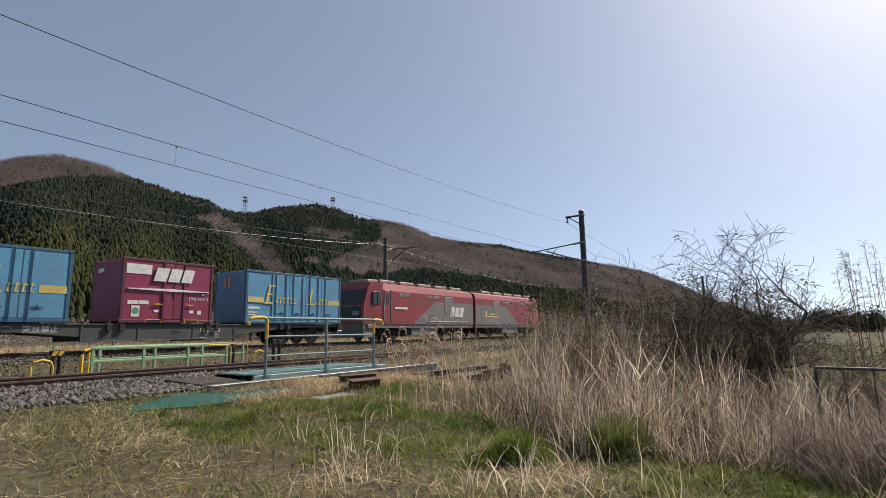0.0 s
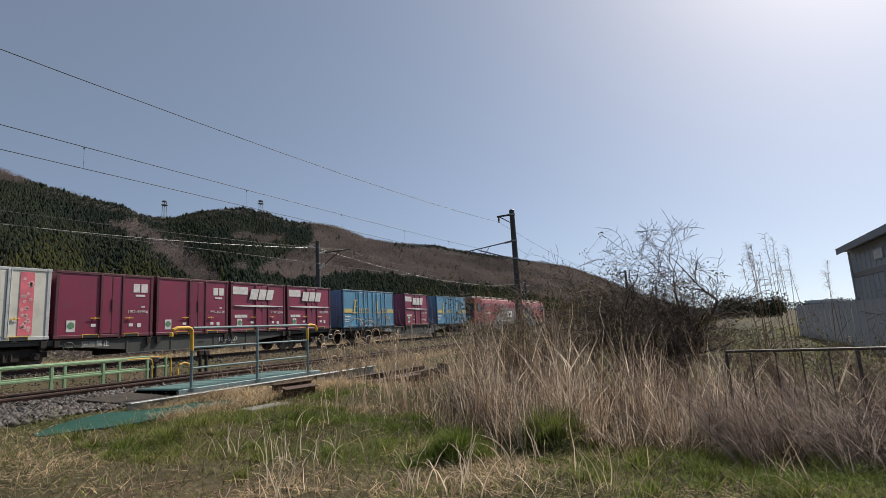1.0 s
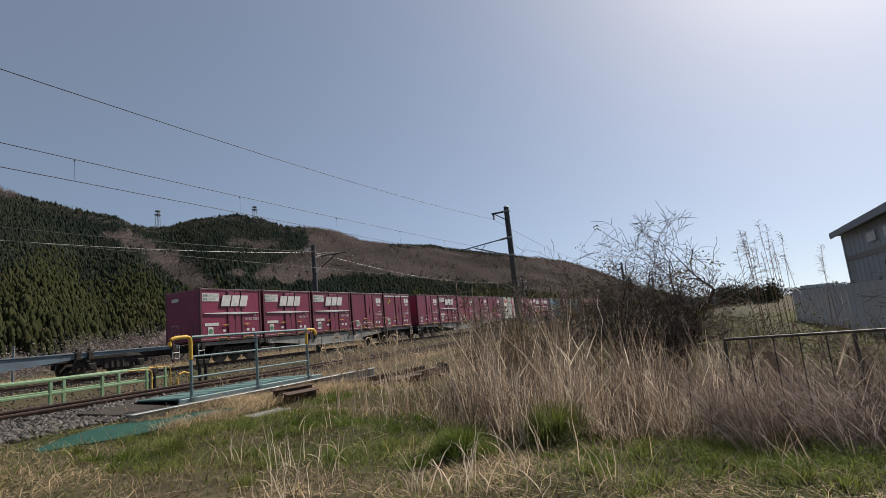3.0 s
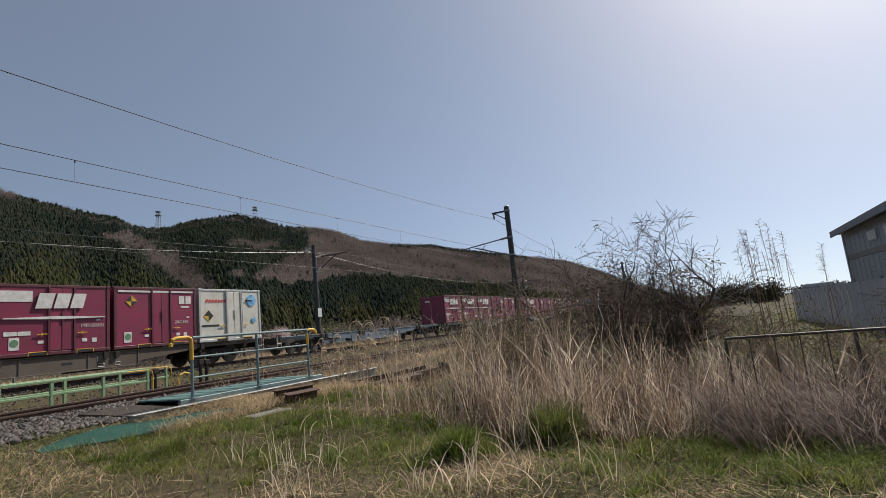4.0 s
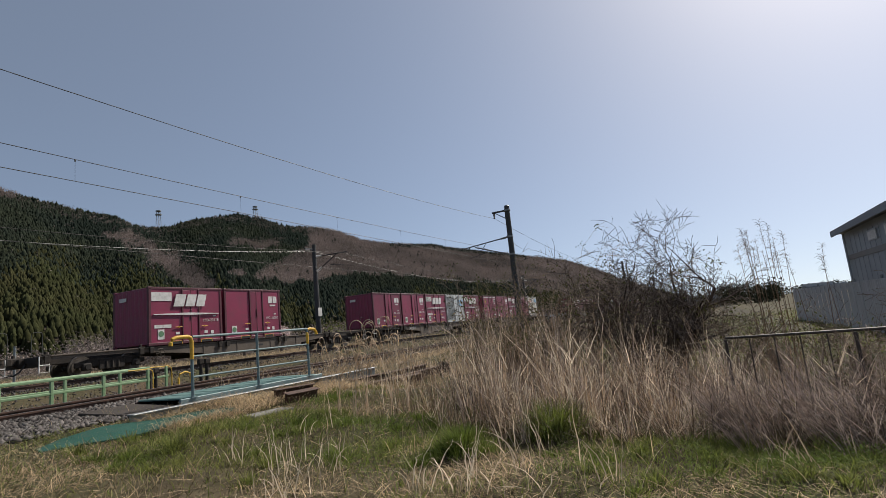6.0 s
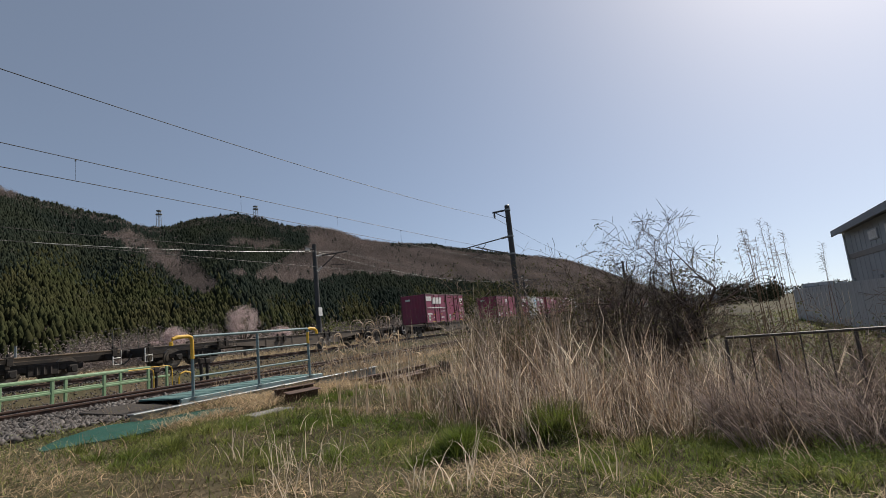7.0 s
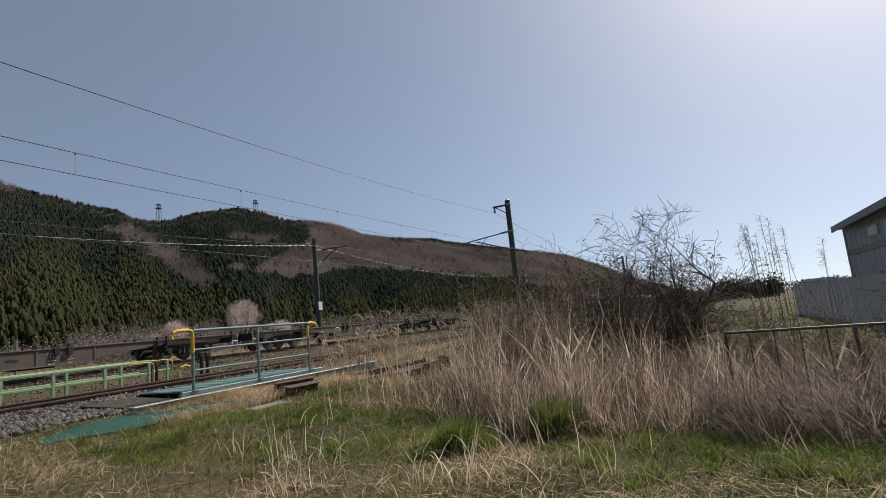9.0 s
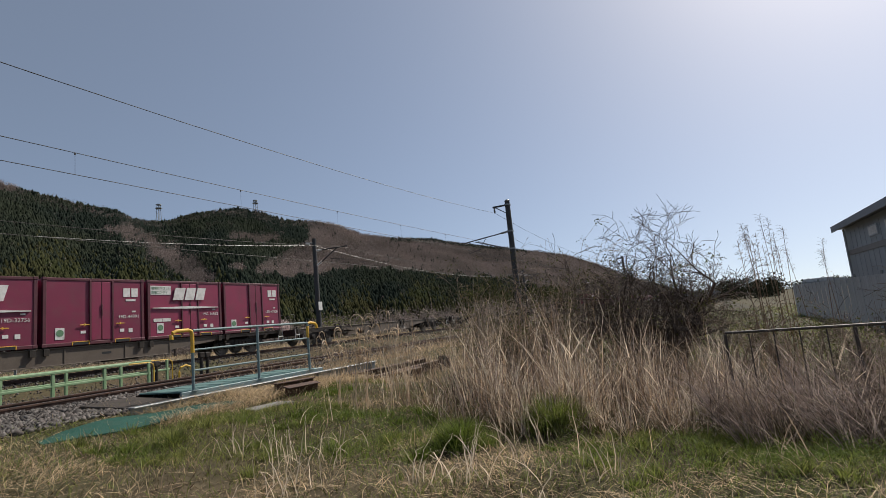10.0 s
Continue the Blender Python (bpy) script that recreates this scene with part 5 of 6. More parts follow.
def make_culvert_rails():
    for y, x0, x1, label in ((14.5, 5.86, 9.85, "pale green steel culvert guard rail with yellow ends"), (15.7, 6.5, 11.3, "pale green steel guard rail on the far side of the culvert")):
        g = thing("guard_rail", label, "railing", pose(0, y, 0.42))
        n = 4
        for k in range(n):
            x = x0 + (x1 - x0) * (k + 0.12) / (n - 0.75)
            part("post", lambda: Shape().box(-0.035, 0.035, -0.035, 0.035, 0, 0.86, 0.008), GREEN_RAIL, g, key="gpost", at=pose(x, 0, 0))
        part("top_bar", Shape().box(x0 + 0.1, x1 - 0.75, -0.045, 0.045, 0.84, 0.91, 0.014), GREEN_RAIL, g)
        part("lower_bar", Shape().box(x0, x1 - 0.1, -0.03, 0.03, 0.52, 0.58, 0.01), GREEN_RAIL, g)
        part("yellow_end", Shape().tube([(x0 + 0.12, 0, 0.87), (x0 - 0.03, 0, 0.82), (x0 - 0.08, 0, 0.7), (x0 - 0.08, 0, 0.1)], 0.04, 8), YELLOW, g, "yellow-painted rail end")
        part("yellow_end", Shape().tube([(x1 - 0.75, 0, 0.87), (x1 - 0.12, 0, 0.86), (x1 - 0.02, 0, 0.8), (x1, 0, 0.7), (x1, 0, 0.12)], 0.016, 8), YELLOW, g, "yellow-painted rail end")
    wall = thing("culvert_wall", "weathered concrete culvert wall between the tracks", "wall", pose(0, 14.9, 0), kind="structure")
    part("coping", Shape().box(5.6, 10.8, -0.6, 0.6, 0.2, 0.47, 0.02), CONCRETE, wall)
    for x, y, h in ((5.55, 15.5, 0.92), (5.72, 15.6, 0.9), (10.85, 13.75, 0.85), (11.1, 13.8, 0.85), (10.5, 15.6, 0.85), (10.75, 15.7, 0.8)):
        p = thing("marker_post", "short black marker post with a striped head", "post", pose(x, y, float(ground_z(x, y))), "marker posts")
        part("stem", lambda: Shape().tube([(0, 0, 0), (0, 0, 0.72)], 0.05, 10), UNDER, p, key="stem")
        part("head", lambda: Shape().box(-0.09, 0.09, -0.06, 0.06, 0.7, 0.86, 0.02), UNDER, p, key="mhead")
        for k in range(2 if x < 6 else 0):
            part("stripe", lambda: Shape().prism([(-0.08, 0.72), (-0.04, 0.72), (0.02, 0.84), (-0.02, 0.84)], -0.066, -0.058), YELLOW, p, key="mstripe", at=pose(0.05 * k, 0, 0))
    for x, y in ((5.15, 15.0), (10.95, 14.6)):
        h = thing("hoop_barrier", "low yellow tubular hoop", "barrier", pose(x, y, float(ground_z(x, y))))
        part("hoop", Shape().tube([(-0.22, 0, -0.05), (-0.22, 0, 0.45), (-0.17, 0, 0.58), (0, 0, 0.63), (0.17, 0, 0.58), (0.22, 0, 0.45), (0.22, 0, -0.05)], 0.028, 8), YELLOW, h)
    x, y, _ = polar(24.0, 33)
    p = thing("marker_post", "slender grey marker post beyond the line", "post", pose(x, y, float(ground_z(x, y))), "marker posts")
    part("stem", Shape().tube([(0, 0, 0), (0, 0, 2.6)], 0.06, 8), GALV, p)
    part("cap", Shape().tube([(0, 0, 2.6), (0, 0, 2.66)], 0.075, 8), CONCRETE, p)


make_culvert_rails()


def make_mat():
    """Rubber matting laid over the turf as a path, in overlapping lengths."""
    ob = thing("rubber_mat", "dark green rubber matting laid on the turf path", "mat", pose(0, 0, 0))
    near = [(3.96, 8.17), (4.34, 8.14), (4.8, 8.02), (5.34, 7.92), (5.9, 7.87), (6.57, 7.8), (6.98, 7.74)]
    far = [(4.0, 8.4), (4.41, 8.58), (5.04, 8.64), (5.65, 8.55), (6.3, 8.45), (6.94, 8.12), (7.06, 7.9)]
    n = 28
    s = Shape()
    rows = []
    for i in range(n + 1):
        t = i / n * (len(near) - 1)
        k = min(int(t), len(near) - 2)
        f = t - k
        a = [near[k][j] + (near[k + 1][j] - near[k][j]) * f for j in (0, 1)]
        c = [far[k][j] + (far[k + 1][j] - far[k][j]) * f for j in (0, 1)]
        rows.append([(a[0] + (c[0] - a[0]) * u, a[1] + (c[1] - a[1]) * u) for u in np.linspace(0, 1, 9)])
    v = [(x, y, float(ground_z(x, y)) + dz + 0.012 * math.sin(2.3 * x + y)) for dz in (0.035, 0.015) for r in rows for x, y in r]
    m = len(rows) * 9
    f = []
    for i in range(n):
        for j in range(8):
            a = i * 9 + j
            f.append((a, a + 1, a + 10, a + 9))
            f.append((m + a, m + a + 9, m + a + 10, m + a + 1))
    edge = [i * 9 for i in range(n + 1)] + [n * 9 + j for j in range(1, 9)] + [i * 9 + 8 for i in range(n - 1, -1, -1)] + [j for j in range(7, 0, -1)]
    for p, q in zip(edge, edge[1:] + edge[:1]):
        f.append((p, q, m + q, m + p))
    part("matting", s.add(v, f), MAT, ob)


make_mat()


def slab(x, y, rz, w, d, h, label, material, name="concrete_slab", tilt=0.0):
    ob = thing(name, label, "slab", pose(x, y, float(ground_z(x, y)) - 0.02, tilt, 0, rz))
    part("slab", Shape().box(-w / 2, w / 2, -d / 2, d / 2, 0, h, 0.012), material, ob)


slab(7.02, 7.2, -8, 0.85, 0.4, 0.06, "flat weathered concrete slab at the path's end", CONCRETE)
slab(6.2, 9.75, 4, 1.0, 1.5, 0.1, "sloping dark timber ramp at the ballast edge", SLEEPER, "timber_ramp", 3)


def make_steel_heap():
    for k, (x, y, rz, L, rx, lift) in enumerate(((8.3, 7.75, -14, 0.9, 0, 0.02), (8.15, 7.45, -8, 0.8, 12, -0.02), (12.6, 8.15, -3, 3.6, 0, 0.22), (13.2, 7.8, 2, 4.4, 0, 0.12), (12.0, 7.75, -6, 2.6, 8, 0.03))):
        beam = thing("steel_beam", "rusty steel beam lying in the dead grass", "beam", pose(x, y, float(ground_z(x, y)) + lift, rx, 0, rz), "rusty beams")
        part("web", Shape().box(-L / 2, L / 2, -0.012, 0.012, 0.0, 0.22), RUST, beam)
        for z in (0.0, 0.205):
            part("flange", Shape().box(-L / 2, L / 2, -0.09, 0.09, z, z + 0.018, 0.004), RUST, beam)
    for x, y, h in ((14.6, 7.6, 0.5), (15.2, 7.7, 0.45)):
        p = thing("timber_stump", "dark weathered timber stump by the beams", "post", pose(x, y, float(ground_z(x, y)) - 0.05, 0, 3, 20), "timber stumps")
        part("stump", Shape().box(-0.09, 0.09, -0.09, 0.09, 0, h, 0.02), SLEEPER, p)


make_steel_heap()


def make_fence():
    f = thing("iron_fence", "low dark iron fence with flat bars", "fence", pose(0, 0, 0))
    a, c = Vector((7.85, -0.15, 0)), Vector((7.3, -4.2, 0))
    part("top_rail", Shape().tube([(a.x, a.y, 1.1), (c.x, c.y, 1.1)], 0.018, 8), FENCE, f)
    n = 15
    for k in range(n + 1):
        p = a.lerp(c, k / n)
        r = 0.018 if k % 5 == 0 else 0.008
        part("post" if k % 5 == 0 else "bar", lambda: Shape().box(-r, r, -r, r, 0.0, 1.1, 0.005), FENCE, f, key=("bar", r), at=pose(p.x, p.y, -0.02))


make_fence()


def make_shed():
    shed = thing("factory_shed", "grey metal-clad industrial shed with a low roof", "building", pose(0, 0, 0))
    x0, x1, y0, y1, top = 17.0, 39.0, -21.0, -8.1, 5.0
    part("wall", Shape().box(x0, x1, y1 - 0.2, y1, 0, top - 0.15), SHED_WALL, shed)
    part("wall", Shape().box(x0, x0 + 0.2, y0, y1 - 0.2, 0, top - 0.15), SHED_WALL, shed)
    part("wall", Shape().box(x1 - 0.2, x1, y0, y1 - 0.2, 0, top - 0.15), SHED_WALL, shed)
    part("wall", Shape().box(x0 + 0.2, x1 - 0.2, y0, y0 + 0.2, 0, top - 0.15), SHED_WALL, shed)
    part("roof", Shape().prism([(y1 + 0.5, top - 0.12), (y1 + 0.5, top + 0.1), ((y0 + y1) / 2, top + 1.5), (y0 - 0.5, top + 0.1), (y0 - 0.5, top - 0.12)], x0 - 0.6, x1 + 0.6, "x"), SHED_TRIM, shed)
    part("eave_board", Shape().box(x0 - 0.6, x1 + 0.6, y1 + 0.5, y1 + 0.56, top - 0.25, top + 0.12, 0.01), SHED_TRIM, shed)
    for k in range(23):
        part("cladding_rib", lambda: Shape().box(-0.02, 0.02, 0, 0.012, 0.0, 4.6, 0.003), SHED_WALL, shed, key="rib_shed", at=pose(x0 + 0.3 + k * 0.93, y1, 0))
    part("dark_band", Shape().box(x0, x1, y1, y1 + 0.05, 3.2, 3.5, 0.01), LOCO_GREY, shed, "dark horizontal band")
    for k in range(6):
        w = part("window", Shape().box(18 + k * 2.9, 19.6 + k * 2.9, y1, y1 + 0.06, 3.85, 4.4, 0.01), SHED_ROOF, shed)
        # upper glass painted white: the bright daylight on it is in the colour
        part("pane", Shape().box(18.1 + k * 2.9, 19.5 + k * 2.9, y1 + 0.062, y1 + 0.07, 3.92, 4.33), WHITE, w)
    for k in range(3):
        w = part("window", Shape().box(20 + k * 5.2, 21.6 + k * 5.2, y1, y1 + 0.05, 1.9, 2.8, 0.01), FENCE, shed)
        part("pane", Shape().box(20.1 + k * 5.2, 21.5 + k * 5.2, y1 + 0.052, y1 + 0.06, 2.0, 2.7), GLASS_DARK, w)
    part("drainpipe", Shape().tube([(38.7, y1 + 0.12, 0), (38.7, y1 + 0.12, top - 0.2)], 0.06, 8), SHED_ROOF, shed)
    fence = thing("sheet_fence", "pale corrugated sheet-metal fence before the shed", "fence", pose(0, 0, 0))
    for k in range(24):
        x = 15.0 + k * 0.95
        part("sheet", lambda: Shape().prism([(0.12 * i, 0.02 * (i % 2)) for i in range(9)] + [(0.12 * i, 0.02 * (i % 2) - 0.006) for i in range(8, -1, -1)], 0.0, 1.78, "z"), SHED_ROOF, fence, key="sheet", at=pose(x, -5.2 + 0.018 * k, 0))
    for k in range(8):
        part("post", lambda: Shape().tube([(0, 0, 0), (0, 0, 1.9)], 0.04, 8), GALV, fence, key="fpost", at=pose(15.0 + k * 3.2, -5.3 + 0.06 * k, 0))


make_shed()


def make_road():
    s = Shape()
    v = []
    for k in range(21):
        x = 26 + k * 7.0
        v += [(x, -2.0 - 0.02 * k * k * 0.2, 0.03), (x, -4.2 - 0.02 * k * k * 0.2, 0.03)]
    f = [(2 * k, 2 * k + 1, 2 * k + 3, 2 * k + 2) for k in range(20)]
    road = part("road", s.add(v, f), GRAVEL)
    tagged(road, "pale gravel farm road across the field", "road", kind="structure")


make_road()

# ---- vegetation beside the lane ----
def scatter(rng, n, x0, x1, y0, y1, weight):
    """Places in a rectangle, kept with the chance that weight gives."""
    x, y = rng.uniform(x0, x1, n), rng.uniform(y0, y1, n)
    k = rng.uniform(0, 1, n) < weight(x, y)
    return x[k], y[k]


def on_mat(x, y):
    """Open ground that stays clear: the mat and the footway."""
    lo = np.interp(x, [3.96, 4.34, 4.8, 5.34, 5.9, 6.57, 6.98], [8.17, 8.14, 8.02, 7.92, 7.87, 7.8, 7.74])
    hi = np.interp(x, [4.0, 4.41, 5.04, 5.65, 6.3, 6.94, 7.06], [8.4, 8.58, 8.64, 8.55, 8.45, 8.12, 7.9])
    return ((x > 3.96) & (x < 7.0) & (y > lo + 0.04) & (y < hi - 0.04)) | ((x > 6.3) & (x < 10.7) & (y > 8.7) & (y < 10.6))


GREEN_SPOTS = [(4.5, 6.4, 0.45, 0.8), (5.2, 7.1, 0.8, 1.0), (6.0, 6.3, 0.8, 0.9), (6.4, 5.4, 0.7, 0.8), (6.7, 4.4, 0.7, 0.8), (5.1, 5.3, 0.8, 0.6), (5.5, 3.9, 0.7, 0.6), (5.85, 2.95, 0.3, 1.0), (5.6, -0.7, 0.7, 0.9), (6.3, -1.2, 0.8, 1.0), (6.35, -0.2, 0.7, 0.9), (6.1, 0.7, 0.5, 0.7), (6.5, -2.0, 0.7, 0.9), (4.9, 1.2, 0.6, 0.4), (6.3, 1.4, 0.5, 0.5), (7.2, 6.5, 0.5, 0.7), (7.0, 3.4, 0.5, 0.7), (7.0, 0.3, 0.5, 0.6), (8.6, 7.2, 0.6, 0.6), (10.6, 7.4, 0.7, 0.6)]


def greenness(x, y):
    g = np.zeros_like(x)
    for cx, cy, r, a in GREEN_SPOTS:
        g = np.maximum(g, a * np.exp(-((x - cx) ** 2 + (y - cy) ** 2) / (r * r)))
    return np.clip(g + 0.12 + 0.25 * np.sin(x * 2.3 + 1.1) * np.sin(y * 1.9), 0.02, 1)


def make_turf():
    rng = np.random.default_rng(21)
    def plant(name, n, area, weight, h, lean, curl, w, material, label, category, segs=2, toward=None, spread=3.14, flat=1.0, kink=0.03):
        x, y = scatter(rng, n, *area, lambda a, c: weight(a, c) * (~on_mat(a, c)) * np.where((a < 5.7) & (c > 9.0) & (c < 11.5), 0.12, 1.0))
        m = len(x)
        base = np.stack([x, y, ground_z(x, y) - 0.01], 1)
        bear = rng.uniform(-np.pi, np.pi, m) if toward is None else rng.normal(toward, spread, m)
        v, f = ribbons(base, rng.uniform(*h, m), bear, rng.uniform(*lean, m), rng.uniform(*curl, m), rng.uniform(*w, m), segs, rng, kink, flat)
        return raw(name, v, f, material, label, category)
    near = (2.2, 9.5, -3.2, 10.2)
    bald = lambda x, y: np.clip(0.75 + 0.8 * np.sin(x * 1.7 + 2.0 * np.sin(y * 0.9)) * np.sin(y * 1.4 + 0.5), 0.1, 1)
    def straw_ok(x, y):
        g = np.full_like(x, 0.16)
        for cx, cy, r in ((3.9, 7.45, 0.5), (3.2, 7.4, 0.8), (3.3, 6.3, 0.6), (4.25, 7.65, 0.4), (3.7, 8.2, 0.4), (5.6, 7.65, 0.25), (6.3, 7.5, 0.3), (3.5, 5.3, 0.5), (5.3, 0.1, 0.4), (4.9, -0.9, 0.6), (6.0, 1.3, 0.4), (5.9, -1.5, 0.35), (6.9, -0.2, 0.4), (5.0, 7.62, 0.3), (4.15, 4.1, 0.6), (4.45, 3.0, 0.7), (4.5, 2.0, 0.8), (4.9, 0.9, 0.7), (3.8, 4.9, 0.4), (5.3, 2.2, 0.6), (3.4, 1.5, 0.9), (7.9, 6.0, 0.6), (8.2, 7.4, 0.6), (5.9, 3.7, 0.5)):
            g = np.maximum(g, np.exp(-((x - cx) ** 2 + (y - cy) ** 2) / (r * r)))
        return np.clip(g * (1.1 - 0.6 * greenness(x, y)), 0.03, 1)
    plant("dry_straw_litter", 62000, near, lambda x, y: straw_ok(x, y) * bald(x, y), (0.12, 0.42), (0.75, 0.98), (0.0, 0.35), (0.007, 0.017), STRAW, "pale dry straw lying over the turf", "grass", 3, 0.5, 1.6, 0.3, 0.06)
    plant("standing_straw", 11000, near, lambda x, y: straw_ok(x, y) * 0.8, (0.1, 0.38), (0.1, 0.6), (0.1, 0.9), (0.005, 0.011), STRAW, "dry straw standing among the turf", "grass", 4, kink=0.05)
    plant("brown_thatch", 60000, near, lambda x, y: np.full_like(x, 0.8), (0.05, 0.16), (0.4, 0.9), (0, 0.5), (0.006, 0.014), THATCH, "brown dead thatch between the grass", "grass", flat=0.7)
    plant("green_grass", 120000, near, lambda x, y: np.clip(1.2 * greenness(x, y) - 0.05, 0.1, 1) * np.where(y < 2.2, 0.85, 1.0), (0.05, 0.2), (0.05, 0.6), (0.1, 0.9), (0.006, 0.013), GREEN, "fresh green spring grass in patches", "grass", 3)
    plant("bank_straw", 9000, (5.4, 12.5, 7.5, 8.62), lambda x, y: np.full_like(x, 0.75), (0.1, 0.4), (0.3, 0.9), (0.1, 0.8), (0.007, 0.016), STRAW, "dry straw bank below the footway girder", "grass", 4, kink=0.06)
    behind = (-7.0, 2.2, -7.0, 9.8)
    plant("straw_by_the_lane", 16000, behind, lambda x, y: np.full_like(x, 0.8), (0.1, 0.3), (0.7, 0.95), (0, 0.4), (0.007, 0.016), STRAW, "dry straw beside the lane", "grass", 3, None, 3.14, 0.35, 0.05)
    plant("grass_by_the_lane", 16000, behind, lambda x, y: np.full_like(x, 0.7), (0.05, 0.2), (0.1, 0.6), (0.1, 0.8), (0.007, 0.015), GREEN, "green grass beside the lane", "grass")
    plant("trackside_grass", 22000, (9, 34, 6.8, 11.4), lambda x, y: np.full_like(x, 0.7) * (np.abs(y - 10.9) > 0.3), (0.12, 0.45), (0.1, 0.6), (0.1, 0.6), (0.006, 0.014), STRAW, "dry grass along the near track", "grass")
    plant("verge_grass", 5500, (5, 48, 13.6, 20.2), lambda x, y: 0.75 * np.exp(-((x - 5) / 40) ** 2), (0.12, 0.4), (0.1, 0.6), (0.1, 0.6), (0.01, 0.022), STALK, "dry verge grass between the tracks", "grass")
    plant("verge_green", 6000, (5, 40, 13.4, 16.5), lambda x, y: 0.6 * np.exp(-((x - 5) / 25) ** 2), (0.08, 0.22), (0.1, 0.5), (0.1, 0.6), (0.01, 0.02), GREEN, "green weeds between the tracks", "grass")
    plant("field_stubble", 26000, (12, 110, 25, 95), lambda x, y: np.full_like(x, 0.8), (0.3, 0.7), (0.1, 0.6), (0, 0.5), (0.04, 0.09), STRAW, "dry stubble field before the hill", "grass")
    plant("meadow_grass", 24000, (9, 60, -9, 6), lambda x, y: np.clip(1.1 - (x - 9) / 60, 0.2, 1), (0.1, 0.35), (0.1, 0.6), (0, 0.6), (0.012, 0.03), GREEN, "green meadow grass beyond the fence", "grass")
    # two strong tussocks
    tufts = [(6.78, 1.98, 1500, 0.52, "tall green grass tussock with dry tips"), (5.8, 2.85, 1500, 0.34, "dark green grass tussock")]
    for k in range(130):
        cx, cy, rr, am = GREEN_SPOTS[k % len(GREEN_SPOTS)]
        tufts.append((cx + rng.normal(0, rr * 0.75), cy + rng.normal(0, rr * 0.75), 170, rng.uniform(0.1, 0.2), "green grass tussock in the turf"))
    tufts = [q for q in tufts if not on_mat(np.array([q[0]]), np.array([q[1]]))[0]]
    V, F, count = [], [], 0
    for i, (cx, cy, n, hh, label) in enumerate(tufts):
        a, r = rng.uniform(0, 6.283, n), np.abs(rng.normal(0, 0.16 if i < 2 else 0.1, n))
        x, y = cx + np.cos(a) * r, cy + np.sin(a) * r
        v, f = ribbons(np.stack([x, y, ground_z(x, y)], 1), rng.uniform(0.4, 1, n) * hh, np.pi / 2 - a + rng.normal(0, 0.5, n), rng.uniform(0.05, 0.6, n), rng.uniform(0, 0.6, n), rng.uniform(0.007, 0.014, n), 4, rng)
        if i < 2:
            raw("grass_tussock", v, f, GREEN, label, "grass")
        else:
            V.append(v)
            F.append(f + count)
            count += len(v)
    raw("grass_tufts", np.concatenate(V), np.concatenate(F), GREEN, "many small green grass tufts in the turf", "grass")
    # bleached single stalks in the foreground
    n = 170
    hub = rng.integers(0, 14, n)
    hx, hy = rng.uniform(3.8, 6.2, 14), rng.uniform(-0.5, 5.8, 14)
    x, y = hx[hub] + rng.normal(0, 0.22, n), hy[hub] + rng.normal(0, 0.22, n)
    v, f = ribbons(np.stack([x, y, ground_z(x, y)], 1), rng.uniform(0.25, 0.72, n), rng.uniform(-3.14, 3.14, n), rng.uniform(0, 0.5, n), rng.uniform(-0.2, 0.9, n), rng.uniform(0.009, 0.017, n), 8, rng, 0.022)
    raw("bleached_stalks", v, f, BLEACHED, "bleached bent stalks standing in the turf", "grass")


make_turf()


def make_leafy_weeds():
    """Low broad-leaved spring weeds at the foot of the thicket."""
    rng = np.random.default_rng(77)
    for cx, cy, r, n in ((5.4, -0.35, 0.26, 800), (5.65, -1.0, 0.38, 1300), (6.3, -0.85, 0.3, 500), (5.2, -1.7, 0.35, 700), (6.6, 0.2, 0.25, 350), (7.3, 3.3, 0.25, 300), (5.1, 0.3, 0.3, 300), (5.9, 0.35, 0.22, 350), (6.1, 1.6, 0.25, 300), (4.8, -0.2, 0.3, 250)):
        a, q = rng.uniform(0, 6.283, n), r * np.sqrt(rng.uniform(0, 1, n))
        x, y = cx + np.cos(a) * q, cy + np.sin(a) * q
        z = ground_z(x, y) + 0.02 + (0.2 * (1 - (q / r) ** 2) + 0.05) * rng.uniform(0.2, 1, n)
        at = np.stack([x, y, z], 1)
        u, w = rng.normal(0, 1, (2, n, 3))
        u[:, 2] *= 0.45
        w[:, 2] *= 0.45
        u /= np.linalg.norm(u, axis=1, keepdims=True)
        w /= np.linalg.norm(w, axis=1, keepdims=True)
        k = rng.uniform(0.006, 0.015, n)[:, None]
        v = np.stack([at - u * k, at + w * k * 0.6, at + u * k, at - w * k * 0.6], 1).reshape(-1, 3)
        raw("leafy_weeds", v, np.arange(len(v)).reshape(-1, 4), LEAF, "patch of small-leaved bright green spring weeds", "weeds")


make_leafy_weeds()


def stand_height(b):
    return np.interp(b, [50, 54, 58, 66, 74, 80, 86, 92, 110], [0.6, 1.25, 1.8, 2.15, 2.15, 1.85, 1.45, 1.25, 1.2])


